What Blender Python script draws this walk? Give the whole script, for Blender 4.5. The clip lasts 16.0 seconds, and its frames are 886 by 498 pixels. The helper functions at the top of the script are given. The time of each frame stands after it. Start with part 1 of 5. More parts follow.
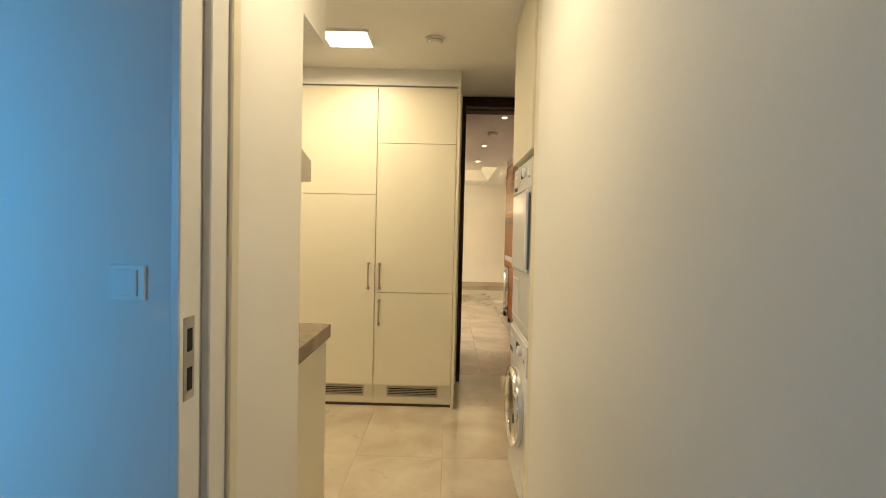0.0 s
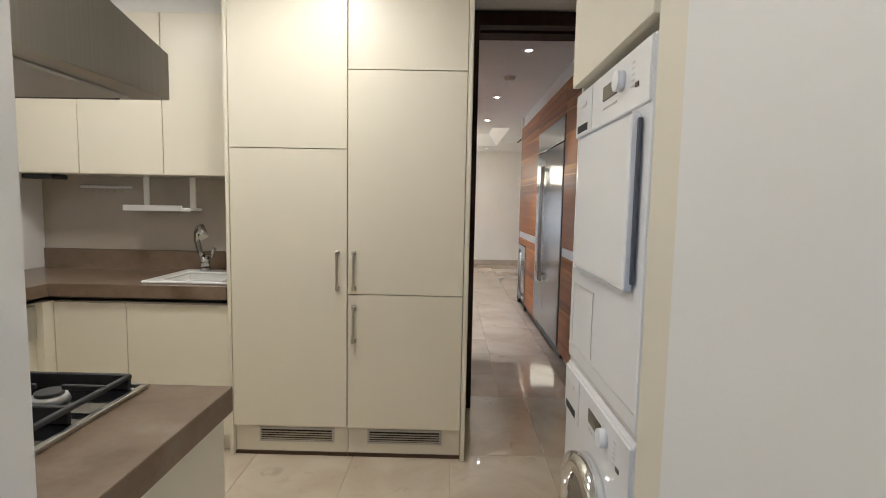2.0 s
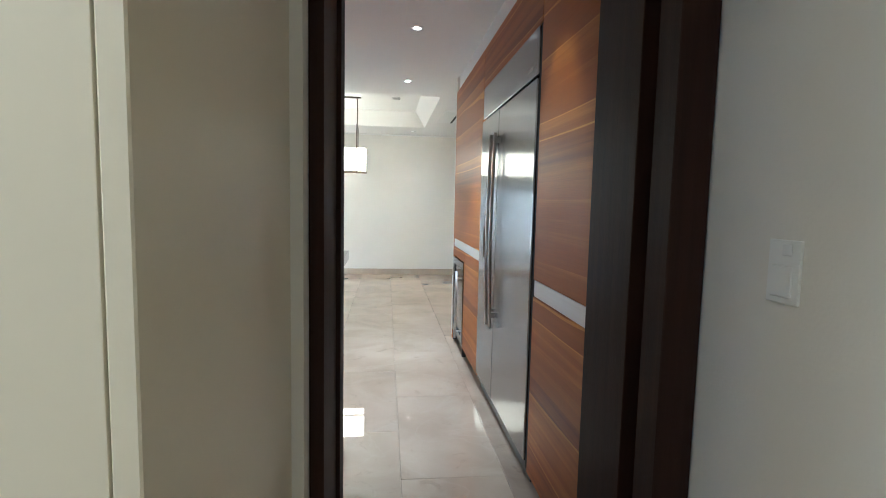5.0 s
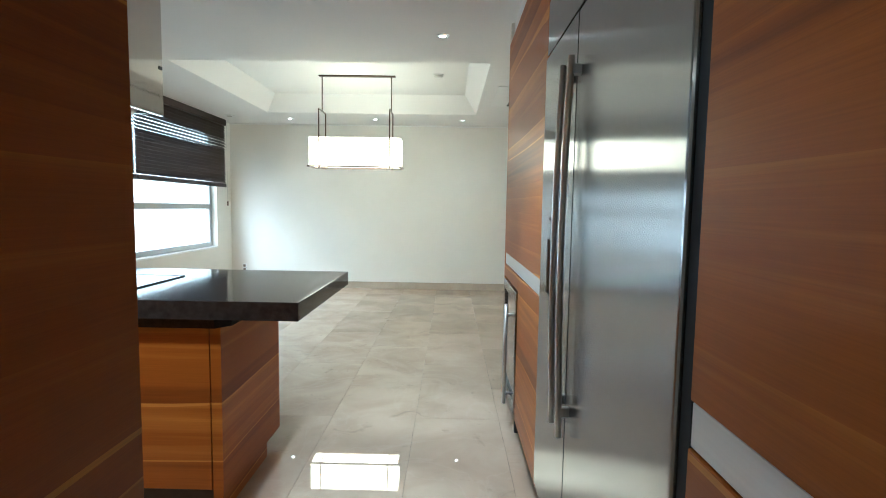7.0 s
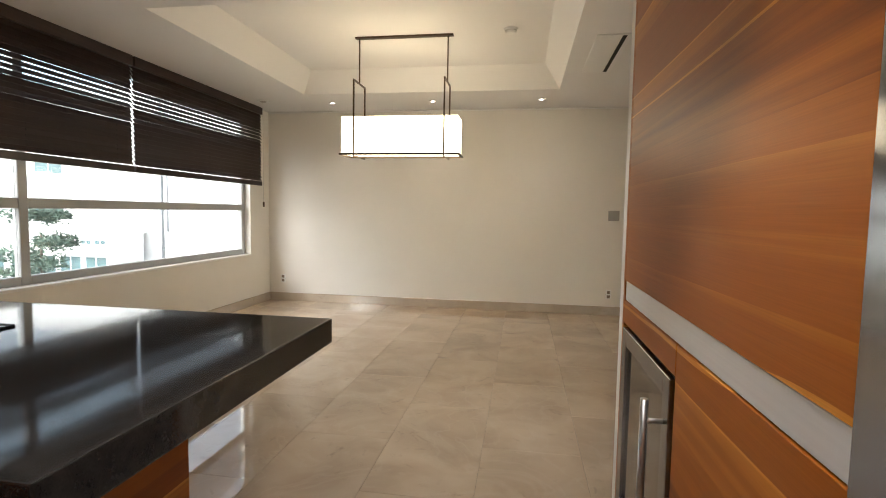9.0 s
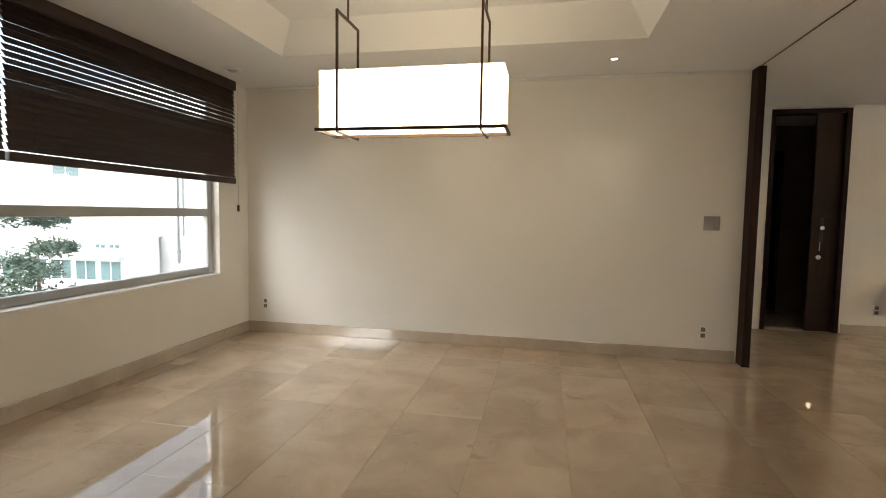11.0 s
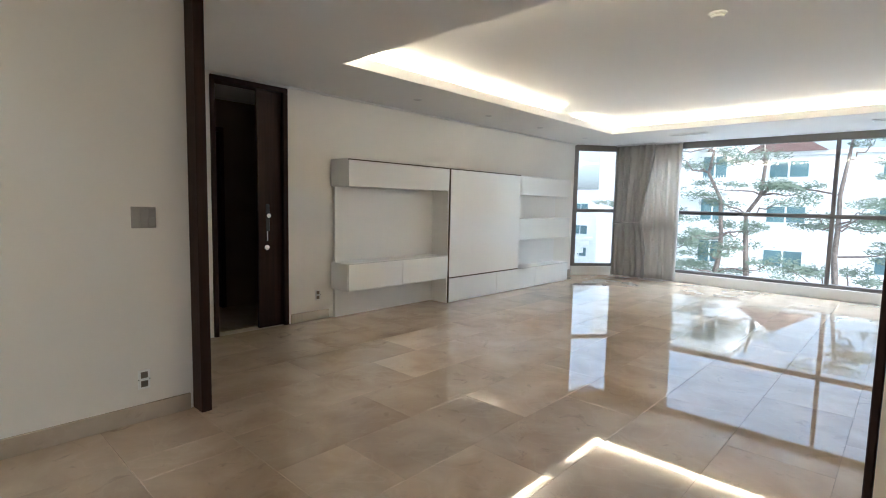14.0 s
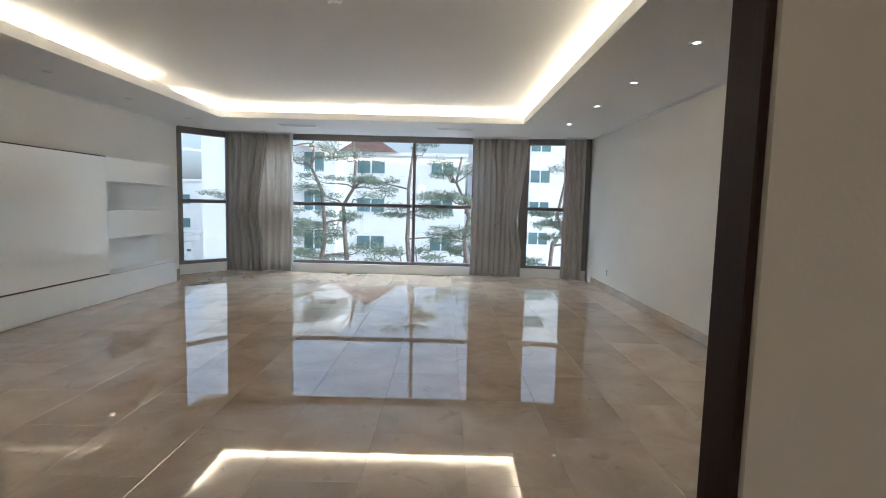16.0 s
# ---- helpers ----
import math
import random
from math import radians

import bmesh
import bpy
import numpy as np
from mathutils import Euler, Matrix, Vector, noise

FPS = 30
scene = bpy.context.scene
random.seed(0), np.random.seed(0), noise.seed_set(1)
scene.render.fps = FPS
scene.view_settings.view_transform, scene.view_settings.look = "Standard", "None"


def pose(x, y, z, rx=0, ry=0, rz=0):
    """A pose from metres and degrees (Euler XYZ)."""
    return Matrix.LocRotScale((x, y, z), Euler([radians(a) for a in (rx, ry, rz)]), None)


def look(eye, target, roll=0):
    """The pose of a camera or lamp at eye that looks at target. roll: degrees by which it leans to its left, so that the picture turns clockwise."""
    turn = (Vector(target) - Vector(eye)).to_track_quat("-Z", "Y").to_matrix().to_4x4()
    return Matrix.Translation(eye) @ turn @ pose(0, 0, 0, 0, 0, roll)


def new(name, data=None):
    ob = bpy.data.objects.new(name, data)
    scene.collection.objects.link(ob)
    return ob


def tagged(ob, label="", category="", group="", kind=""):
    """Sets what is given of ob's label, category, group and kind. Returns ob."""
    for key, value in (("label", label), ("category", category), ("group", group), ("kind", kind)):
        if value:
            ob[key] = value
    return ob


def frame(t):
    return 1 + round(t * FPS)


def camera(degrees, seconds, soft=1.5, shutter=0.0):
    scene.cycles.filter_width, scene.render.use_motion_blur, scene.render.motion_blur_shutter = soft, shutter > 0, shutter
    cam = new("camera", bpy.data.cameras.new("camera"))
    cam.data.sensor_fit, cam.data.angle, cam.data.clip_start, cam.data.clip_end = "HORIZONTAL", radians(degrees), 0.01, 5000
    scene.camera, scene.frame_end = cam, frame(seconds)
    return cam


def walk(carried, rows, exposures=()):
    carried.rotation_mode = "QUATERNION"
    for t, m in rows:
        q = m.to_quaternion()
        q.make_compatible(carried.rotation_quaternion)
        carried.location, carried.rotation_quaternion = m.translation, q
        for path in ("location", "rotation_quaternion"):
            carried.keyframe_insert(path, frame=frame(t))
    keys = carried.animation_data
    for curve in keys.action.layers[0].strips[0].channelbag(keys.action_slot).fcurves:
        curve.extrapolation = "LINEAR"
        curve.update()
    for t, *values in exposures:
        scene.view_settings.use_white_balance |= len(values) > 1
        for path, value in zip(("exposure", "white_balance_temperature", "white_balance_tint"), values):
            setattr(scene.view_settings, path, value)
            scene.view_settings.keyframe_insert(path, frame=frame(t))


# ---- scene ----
cam = camera(83.0, 16.0, 1.0)
PATH = [
    (0, (0.695, -0.09, 1.331), (0.673, 1.909, 1.263), 1.4),
    (0.5, (0.714, 0.2, 1.32), (0.728, 2.198, 1.225), 1.5),
    (1, (0.7, 0.492, 1.325), (0.713, 2.487, 1.187), 1.4),
    (1.5, (0.661, 0.818, 1.34), (0.652, 2.812, 1.179), 1.3),
    (2, (0.667, 1.147, 1.333), (0.637, 3.138, 1.155), 1.1),
    (2.5, (0.688, 1.479, 1.331), (0.634, 3.47, 1.148), 1.2),
    (3, (0.693, 1.846, 1.33), (0.641, 3.837, 1.147), 1.1),
    (3.5, (0.726, 2.238, 1.328), (0.724, 4.23, 1.145), 1.1),
    (4, (0.764, 2.607, 1.316), (0.919, 4.592, 1.127), 1.4),
    (4.2, (0.789, 2.728, 1.324), (1.019, 4.705, 1.134), 1.3),
    (6.3, (1.191, 4.154, 1.288), (1.354, 6.14, 1.126), 0.6),
    (6.5, (1.202, 4.291, 1.284), (1.289, 6.282, 1.123), 1.0),
    (7, (1.226, 4.63, 1.282), (1.199, 6.623, 1.118), 0.9),
    (7.5, (1.256, 5.008, 1.276), (1.129, 6.997, 1.113), 0.9),
    (8, (1.237, 5.37, 1.265), (1.014, 7.352, 1.105), 1.1),
    (8.5, (1.226, 5.706, 1.252), (0.959, 7.682, 1.097), 1.2),
    (8.7, (1.227, 5.838, 1.235), (0.942, 7.812, 1.086), 1.1),
    (10.8, (0.889, 7.513, 1.273), (0.489, 9.467, 1.126), 1.0),
    (11, (0.88, 7.652, 1.273), (0.482, 9.607, 1.133), 0.9),
    (11.5, (0.902, 7.992, 1.277), (0.593, 9.963, 1.133), 0.8),
    (12, (0.964, 8.262, 1.289), (0.92, 10.257, 1.143), 0.8),
    (12.5, (0.989, 8.527, 1.31), (1.34, 10.49, 1.158), 0.9),
    (13, (1.101, 8.767, 1.312), (1.81, 10.63, 1.153), 0.7),
    (13.5, (1.251, 8.974, 1.33), (2.314, 10.659, 1.156), 1.0),
    (14, (1.358, 9.132, 1.344), (2.814, 10.491, 1.163), 1.2),
    (14.5, (1.483, 9.24, 1.346), (3.223, 10.21, 1.164), 1.6),
    (15, (1.573, 9.327, 1.336), (3.479, 9.907, 1.157), 1.6),
    (15.5, (1.62, 9.404, 1.325), (3.601, 9.619, 1.148), 1.4),
    (16, (1.717, 9.447, 1.325), (3.709, 9.451, 1.145), 1.4),
]

# exposure and white balance along the walk: warm utility kitchen, cooler main kitchen, neutral living room
LOOKS = [(0.0, 2.08, 7800, 6), (0.6, 1.96, 8700, 11), (1.0, 1.85, 6900, 11), (1.4, 1.85, 5800, 12), (2.6, 1.85, 5200, 12), (4.2, 2.05, 5050, 11), (6.3, 2.15, 4400, -10), (7.2, 1.85, 4950, 0), (8.2, 1.5, 6050, 11), (11.6, 1.03, 6250, 11), (12.6, 1.17, 5400, 9), (13.5, 1.42, 5250, 7), (14.4, 0.97, 5250, 9), (16.0, 0.58, 5300, 9)]
walk(cam, [(t, look(eye, target, roll)) for t, eye, target, roll in PATH], LOOKS)

# ---- world and sun ----
world = bpy.data.worlds.new("world")
scene.world = world
world.use_nodes = True
wn = world.node_tree
sky = wn.nodes.new("ShaderNodeTexSky")
sky.sky_type = "NISHITA"
sky.sun_disc = False
sky.dust_density, sky.ozone_density = 4.0, 1.0
sky.sun_elevation, sky.sun_rotation = radians(29), radians(204)
wn.nodes["Background"].inputs[1].default_value = 0.14
haze = wn.nodes.new("ShaderNodeHueSaturation")
haze.inputs["Saturation"].default_value, haze.inputs["Value"].default_value = 0.4, 1.3
wn.links.new(sky.outputs[0], haze.inputs["Color"])
wn.links.new(haze.outputs[0], wn.nodes["Background"].inputs[0])
sun = new("sun", bpy.data.lights.new("sun", "SUN"))
sun.data.energy, sun.data.angle, sun.data.color = 0.5, radians(24), (1.0, 0.98, 0.96)
sun.matrix_world = look((-4.5, -10, 6.2), (0, 0, 0))


def area(name, eye, target, w, h, watts, color, spread=180):
    data = bpy.data.lights.new(name, "AREA")
    data.shape, data.size, data.size_y = "RECTANGLE", w, h
    data.energy, data.color, data.spread = watts, color, radians(spread)
    ob = new(name, data)
    ob.matrix_world = look(eye, target)
    return ob


def spot(name, eye, watts, color, cone=100):
    data = bpy.data.lights.new(name, "SPOT")
    data.energy, data.color, data.spot_size, data.spot_blend, data.shadow_soft_size = watts, color, radians(cone), 0.6, 0.04
    ob = new(name, data)
    ob.location = eye
    return ob


WARM = (1.0, 0.84, 0.61)
area("utility_panel_light", (0.035, 3.07, 2.503), (0.035, 3.07, 0), 0.26, 0.26, 3.0, WARM, 175)
# second panel lamp is unseen, added to brighten the left wall cabinets
area("utility_panel_light", (-1.12, 3.07, 2.503), (-1.12, 3.07, 0), 0.26, 0.26, 2.6, WARM, 175)
# unseen lamp at x -0.5: inferred from reflections, set to brighten the peninsula drawers
for sx, sy, watts in ((1.24, 5.14, 6.5), (1.15, 6.85, 38), (1.15, 8.39, 26), (-0.5, 5.75, 38)):
    lamp = spot("kitchen_downlight_lamp", (sx, sy, 2.5), watts, (1.0, 0.97, 0.94), 100 if sx < 0 else 46 if sy < 6 else 60)
    if sx > 0 and sy < 6:
        lamp.rotation_euler = (0, radians(-13), 0)  # tilt made up to brighten the right tall cabinets and spare the left
for sx in (-1.1, 0.13, 1.38):
    spot("dining_downlight_lamp", (sx, 11.93, 2.5), 3.0, (1.0, 0.85, 0.65))
# unseen area lamp in place of daylight, beam narrowed to the left wall
area("start_room_daylight", (-1.5, -1.9, 1.5), (-1.0, 0.9, 1.25), 0.9, 1.4, 3.0, (0.05, 0.42, 1.0), 46)
# unseen fill lamp added to brighten the passage walls with warm light
area("passage_fill_lamp", (0.56, 1.34, 2.50), (0.56, 1.34, 0), 0.24, 0.24, 1.45, (1.0, 0.80, 0.55))
# unseen lamp added for sky light through the dining window, outside above the opening
area("dining_window_sky_light", (-3.7, 9.4, 3.0), (0.0, 9.6, 0.2), 4.8, 1.2, 9, (0.58, 0.82, 1.0), 140)
# added lamp hidden just above the living room bay's opening, as its sky light
area("bay_sky_light", (11.7, 10.5, 3.5), (7.0, 10.5, 0.4), 5.0, 1.2, 350, (0.86, 0.94, 1.0), 120)
for sx in (5.46, 6.66, 7.83, 9.19):
    spot("living_downlight_lamp", (sx, 7.66, 2.5), 5.5, (1.0, 0.88, 0.7))

# ---- materials ----
MATS = {}


def mat(name, color=(0.8, 0.8, 0.8), rough=0.5, metal=0.0, noise_scale=0.0, tone=0.06, bump=0.0, stretch=(1, 1, 1), emit=0.0, coat=0.0, bump_scale=0.0, vary=0.0, ramp=None, fine=0.0, ior=1.5):
    m = bpy.data.materials.new(name)
    m.use_nodes = True
    nt = m.node_tree
    b = nt.nodes["Principled BSDF"]
    b.inputs["Base Color"].default_value = (*color, 1)
    b.inputs["Roughness"].default_value = rough
    b.inputs["Metallic"].default_value = metal
    b.inputs["Coat Weight"].default_value = coat
    b.inputs["Coat Roughness"].default_value = 0.06
    b.inputs["IOR"].default_value = ior
    if emit:
        b.inputs["Emission Color"].default_value = (*color, 1)
        b.inputs["Emission Strength"].default_value = emit
    if noise_scale:
        tc = nt.nodes.new("ShaderNodeTexCoord")
        mp = nt.nodes.new("ShaderNodeMapping")
        mp.inputs["Scale"].default_value = stretch
        nt.links.new(tc.outputs["Object"], mp.inputs[0])
        src = mp.outputs[0]
        if vary:
            info = nt.nodes.new("ShaderNodeObjectInfo")
            mul = nt.nodes.new("ShaderNodeMath")
            mul.operation, mul.inputs[1].default_value = "MULTIPLY", 37.0
            nt.links.new(info.outputs["Random"], mul.inputs[0])
            add = nt.nodes.new("ShaderNodeVectorMath")
            nt.links.new(src, add.inputs[0])
            nt.links.new(mul.outputs[0], add.inputs[1])
            src = add.outputs[0]
        n1 = nt.nodes.new("ShaderNodeTexNoise")
        n1.inputs["Scale"].default_value, n1.inputs["Detail"].default_value = noise_scale, 6
        nt.links.new(src, n1.inputs["Vector"])
        cr = nt.nodes.new("ShaderNodeValToRGB")
        stops = ramp or ((0.3, tuple(c * (1 - tone) for c in color)), (0.7, tuple(min(1, c * (1 + tone)) for c in color)))
        while len(cr.color_ramp.elements) < len(stops):
            cr.color_ramp.elements.new(0.5)
        for el, (pos, col) in zip(cr.color_ramp.elements, stops):
            el.position, el.color = pos, (*col, 1)
        nt.links.new(n1.outputs[0], cr.inputs[0])
        out = cr.outputs[0]
        n2 = nt.nodes.new("ShaderNodeTexNoise")
        n2.inputs["Scale"].default_value, n2.inputs["Detail"].default_value = bump_scale or noise_scale * 9, 5
        nt.links.new(src, n2.inputs["Vector"])
        if fine:
            mr = nt.nodes.new("ShaderNodeMapRange")
            mr.inputs[3].default_value, mr.inputs[4].default_value = 1 - fine, 1 + fine
            mr.inputs[1].default_value, mr.inputs[2].default_value = 0.25, 0.75
            nt.links.new(n2.outputs[0], mr.inputs[0])
            hs = nt.nodes.new("ShaderNodeHueSaturation")
            nt.links.new(out, hs.inputs["Color"])
            nt.links.new(mr.outputs[0], hs.inputs["Value"])
            out = hs.outputs[0]
        if vary:
            mr = nt.nodes.new("ShaderNodeMapRange")
            mr.inputs[3].default_value, mr.inputs[4].default_value = 1 - vary, 1 + vary
            nt.links.new(info.outputs["Random"], mr.inputs[0])
            hs = nt.nodes.new("ShaderNodeHueSaturation")
            nt.links.new(out, hs.inputs["Color"])
            nt.links.new(mr.outputs[0], hs.inputs["Value"])
            out = hs.outputs[0]
        nt.links.new(out, b.inputs["Base Color"])
        rr = nt.nodes.new("ShaderNodeMapRange")
        rr.inputs[3].default_value, rr.inputs[4].default_value = max(0.02, rough * 0.85), min(1, rough * 1.15)
        nt.links.new(n2.outputs[0], rr.inputs[0])
        nt.links.new(rr.outputs[0], b.inputs["Roughness"])
        if bump:
            bp = nt.nodes.new("ShaderNodeBump")
            bp.inputs["Strength"].default_value, bp.inputs["Distance"].default_value = bump, 0.002
            nt.links.new(n2.outputs[0], bp.inputs["Height"])
            nt.links.new(bp.outputs[0], b.inputs["Normal"])
    MATS[name] = m
    return m


def marble(name, base, vein, dark, rough, vary):
    """Polished beige marble: clouds, warped veins and small pits, shifted from slab to slab."""
    m = bpy.data.materials.new(name)
    m.use_nodes = True
    nt = m.node_tree
    b = nt.nodes["Principled BSDF"]
    L = nt.links.new
    tc, info = nt.nodes.new("ShaderNodeTexCoord"), nt.nodes.new("ShaderNodeObjectInfo")
    mul = nt.nodes.new("ShaderNodeMath")
    mul.operation, mul.inputs[1].default_value = "MULTIPLY", 53.0
    L(info.outputs["Random"], mul.inputs[0])
    add = nt.nodes.new("ShaderNodeVectorMath")
    L(tc.outputs["Object"], add.inputs[0])
    L(mul.outputs[0], add.inputs[1])
    cloud = nt.nodes.new("ShaderNodeTexNoise")
    cloud.inputs["Scale"].default_value, cloud.inputs["Detail"].default_value, cloud.inputs["Distortion"].default_value = 2.6, 12, 0.6
    L(add.outputs[0], cloud.inputs["Vector"])
    cr = nt.nodes.new("ShaderNodeValToRGB")
    e = cr.color_ramp.elements
    e[0].position, e[0].color = 0.32, (*dark, 1)
    e[1].position, e[1].color = 0.66, (*base, 1)
    L(cloud.outputs[0], cr.inputs[0])
    vn = nt.nodes.new("ShaderNodeTexNoise")
    vn.inputs["Scale"].default_value, vn.inputs["Detail"].default_value, vn.inputs["Distortion"].default_value = 1.7, 5, 1.8
    L(add.outputs[0], vn.inputs["Vector"])
    vr = nt.nodes.new("ShaderNodeValToRGB")
    for pos, val in ((0.478, 0), (0.5, 1), (0.522, 0)):
        el = vr.color_ramp.elements[0] if pos == 0.478 else vr.color_ramp.elements[1] if pos == 0.5 else vr.color_ramp.elements.new(pos)
        el.position, el.color = pos, (val, val, val, 1)
    L(vn.outputs[0], vr.inputs[0])
    fac = nt.nodes.new("ShaderNodeMath")
    fac.operation, fac.inputs[1].default_value = "MULTIPLY", 0.12
    L(vr.outputs[0], fac.inputs[0])
    mx = nt.nodes.new("ShaderNodeMix")
    mx.data_type = "RGBA"
    L(fac.outputs[0], mx.inputs[0])
    L(cr.outputs[0], mx.inputs[6])
    mx.inputs[7].default_value = (*vein, 1)
    mr = nt.nodes.new("ShaderNodeMapRange")
    mr.inputs[3].default_value, mr.inputs[4].default_value = 1 - vary, 1 + vary
    L(info.outputs["Random"], mr.inputs[0])
    hs = nt.nodes.new("ShaderNodeHueSaturation")
    # brown fossil smudges, broken up by a finer grain
    sm = nt.nodes.new("ShaderNodeTexNoise")
    sm.inputs["Scale"].default_value, sm.inputs["Detail"].default_value, sm.inputs["Distortion"].default_value = 6.5, 9, 1.1
    sm.inputs["Roughness"].default_value = 0.62
    L(add.outputs[0], sm.inputs["Vector"])
    sr = nt.nodes.new("ShaderNodeValToRGB")
    sr.color_ramp.elements[0].position, sr.color_ramp.elements[0].color = 0.60, (0, 0, 0, 1)
    sr.color_ramp.elements[1].position, sr.color_ramp.elements[1].color = 0.74, (0.55, 0.55, 0.55, 1)
    L(sm.outputs[0], sr.inputs[0])
    smudge = nt.nodes.new("ShaderNodeMix")
    smudge.data_type = "RGBA"
    L(sr.outputs[0], smudge.inputs[0])
    L(mx.outputs[2], smudge.inputs[6])
    smudge.inputs[7].default_value = (*[c * 0.62 for c in dark], 1)
    L(smudge.outputs[2], hs.inputs["Color"])
    L(mr.outputs[0], hs.inputs["Value"])
    L(hs.outputs[0], b.inputs["Base Color"])
    b.inputs["Roughness"].default_value = rough
    b.inputs["IOR"].default_value = 2.5
    MATS[name] = m
    return m


def wood(name, light, mid, dark, rough, scale=1.0):
    """Veneer with horizontal grain: broad staves of differing tone, streaks and fine pores."""
    m = bpy.data.materials.new(name)
    m.use_nodes = True
    nt = m.node_tree
    b = nt.nodes["Principled BSDF"]
    L = nt.links.new
    tc = nt.nodes.new("ShaderNodeTexCoord")

    def tex(s, detail, dist, stretch):
        mp = nt.nodes.new("ShaderNodeMapping")
        mp.inputs["Scale"].default_value = stretch
        L(tc.outputs["Object"], mp.inputs[0])
        n = nt.nodes.new("ShaderNodeTexNoise")
        n.inputs["Scale"].default_value, n.inputs["Detail"].default_value, n.inputs["Distortion"].default_value = s, detail, dist
        L(mp.outputs[0], n.inputs["Vector"])
        return n.outputs[0]

    def calc(op, a, b=None, c=None):
        n = nt.nodes.new("ShaderNodeMath")
        n.operation = op
        for i, v in enumerate((a, b, c)):
            if v is None:
                continue
            if isinstance(v, (int, float)):
                n.inputs[i].default_value = v
            else:
                L(v, n.inputs[i])
        return n.outputs[0]

    def dice(v):
        n = nt.nodes.new("ShaderNodeTexWhiteNoise")
        n.noise_dimensions = "1D"
        L(v, n.inputs["W"])
        return n.outputs["Value"]

    xyz = nt.nodes.new("ShaderNodeSeparateXYZ")
    L(tc.outputs["Object"], xyz.inputs[0])
    wave = tex(1.0 * scale, 2, 0.2, (0.5, 0.5, 1.2))
    streak = tex(2.0 * scale, 6, 0.7, (0.22, 0.22, 11))
    pore = tex(6.0 * scale, 4, 0.0, (0.9, 0.9, 80))
    # staves of uneven height, their joints slightly wavy
    up = calc("MULTIPLY_ADD", xyz.outputs[2], 8.0 * scale, calc("MULTIPLY", wave, 1.1))
    up = calc("ADD", up, calc("MULTIPLY", calc("SINE", calc("MULTIPLY", xyz.outputs[2], 23.0)), 0.3))
    cell = calc("FLOOR", up)
    tone = dice(cell)
    edge = calc("SUBTRACT", up, cell)
    mixed = calc("ADD", calc("MULTIPLY_ADD", tone, 0.38, 0.02), calc("MULTIPLY_ADD", streak, 0.5, calc("MULTIPLY", edge, 0.1)))
    cr = nt.nodes.new("ShaderNodeValToRGB")
    stops = ((0.22, dark), (0.42, mid), (0.58, mid), (0.78, light))
    while len(cr.color_ramp.elements) < 4:
        cr.color_ramp.elements.new(0.5)
    for el, (pos, col) in zip(cr.color_ramp.elements, stops):
        el.position, el.color = pos, (*col, 1)
    L(mixed, cr.inputs[0])
    # pale sapwood lines along some joints
    sap = calc("MULTIPLY", calc("LESS_THAN", edge, 0.07), calc("GREATER_THAN", dice(calc("ADD", cell, 0.37)), 0.55))
    pale = nt.nodes.new("ShaderNodeMix")
    pale.data_type = "RGBA"
    L(calc("MULTIPLY", sap, calc("MULTIPLY", streak, 1.3)), pale.inputs[0])
    L(cr.outputs[0], pale.inputs[6])
    pale.inputs[7].default_value = (min(1, light[0] * 1.35), light[1] * 1.6, light[2] * 2.2, 1)
    mr = nt.nodes.new("ShaderNodeMapRange")
    mr.inputs[1].default_value, mr.inputs[2].default_value, mr.inputs[3].default_value, mr.inputs[4].default_value = 0.3, 0.7, 0.9, 1.07
    L(pore, mr.inputs[0])
    hs = nt.nodes.new("ShaderNodeHueSaturation")
    L(pale.outputs[2], hs.inputs["Color"])
    L(mr.outputs[0], hs.inputs["Value"])
    L(hs.outputs[0], b.inputs["Base Color"])
    b.inputs["Roughness"].default_value = rough
    b.inputs["IOR"].default_value = 1.34
    b.inputs["Specular IOR Level"].default_value = 0.35
    bp = nt.nodes.new("ShaderNodeBump")
    bp.inputs["Strength"].default_value, bp.inputs["Distance"].default_value = 0.15, 0.001
    L(pore, bp.inputs["Height"])
    L(bp.outputs[0], b.inputs["Normal"])
    MATS[name] = m
    return m


def glass(name, tint=(0.95, 1.0, 0.99)):
    m = bpy.data.materials.new(name)
    m.use_nodes = True
    b = m.node_tree.nodes["Principled BSDF"]
    b.inputs["Base Color"].default_value = (*tint, 1)
    b.inputs["Transmission Weight"].default_value = 1
    b.inputs["Roughness"].default_value = 0.0
    b.inputs["IOR"].default_value = 1.45
    MATS[name] = m
    return m


def cloth(name, color, through_weight):
    m = bpy.data.materials.new(name)
    m.use_nodes = True
    nt = m.node_tree
    b = nt.nodes["Principled BSDF"]
    b.inputs["Roughness"].default_value = 0.95
    tc = nt.nodes.new("ShaderNodeTexCoord")
    n = nt.nodes.new("ShaderNodeTexNoise")
    n.inputs["Scale"].default_value, n.inputs["Detail"].default_value = 90, 3
    nt.links.new(tc.outputs["Object"], n.inputs["Vector"])
    cr = nt.nodes.new("ShaderNodeValToRGB")
    cr.color_ramp.elements[0].color = (*[c * 0.88 for c in color], 1)
    cr.color_ramp.elements[1].color = (*[min(1, c * 1.1) for c in color], 1)
    nt.links.new(n.outputs[0], cr.inputs[0])
    nt.links.new(cr.outputs[0], b.inputs["Base Color"])
    tr = nt.nodes.new("ShaderNodeBsdfTranslucent")
    nt.links.new(cr.outputs[0], tr.inputs[0])
    mx = nt.nodes.new("ShaderNodeMixShader")
    mx.inputs[0].default_value = through_weight
    nt.links.new(b.outputs[0], mx.inputs[1])
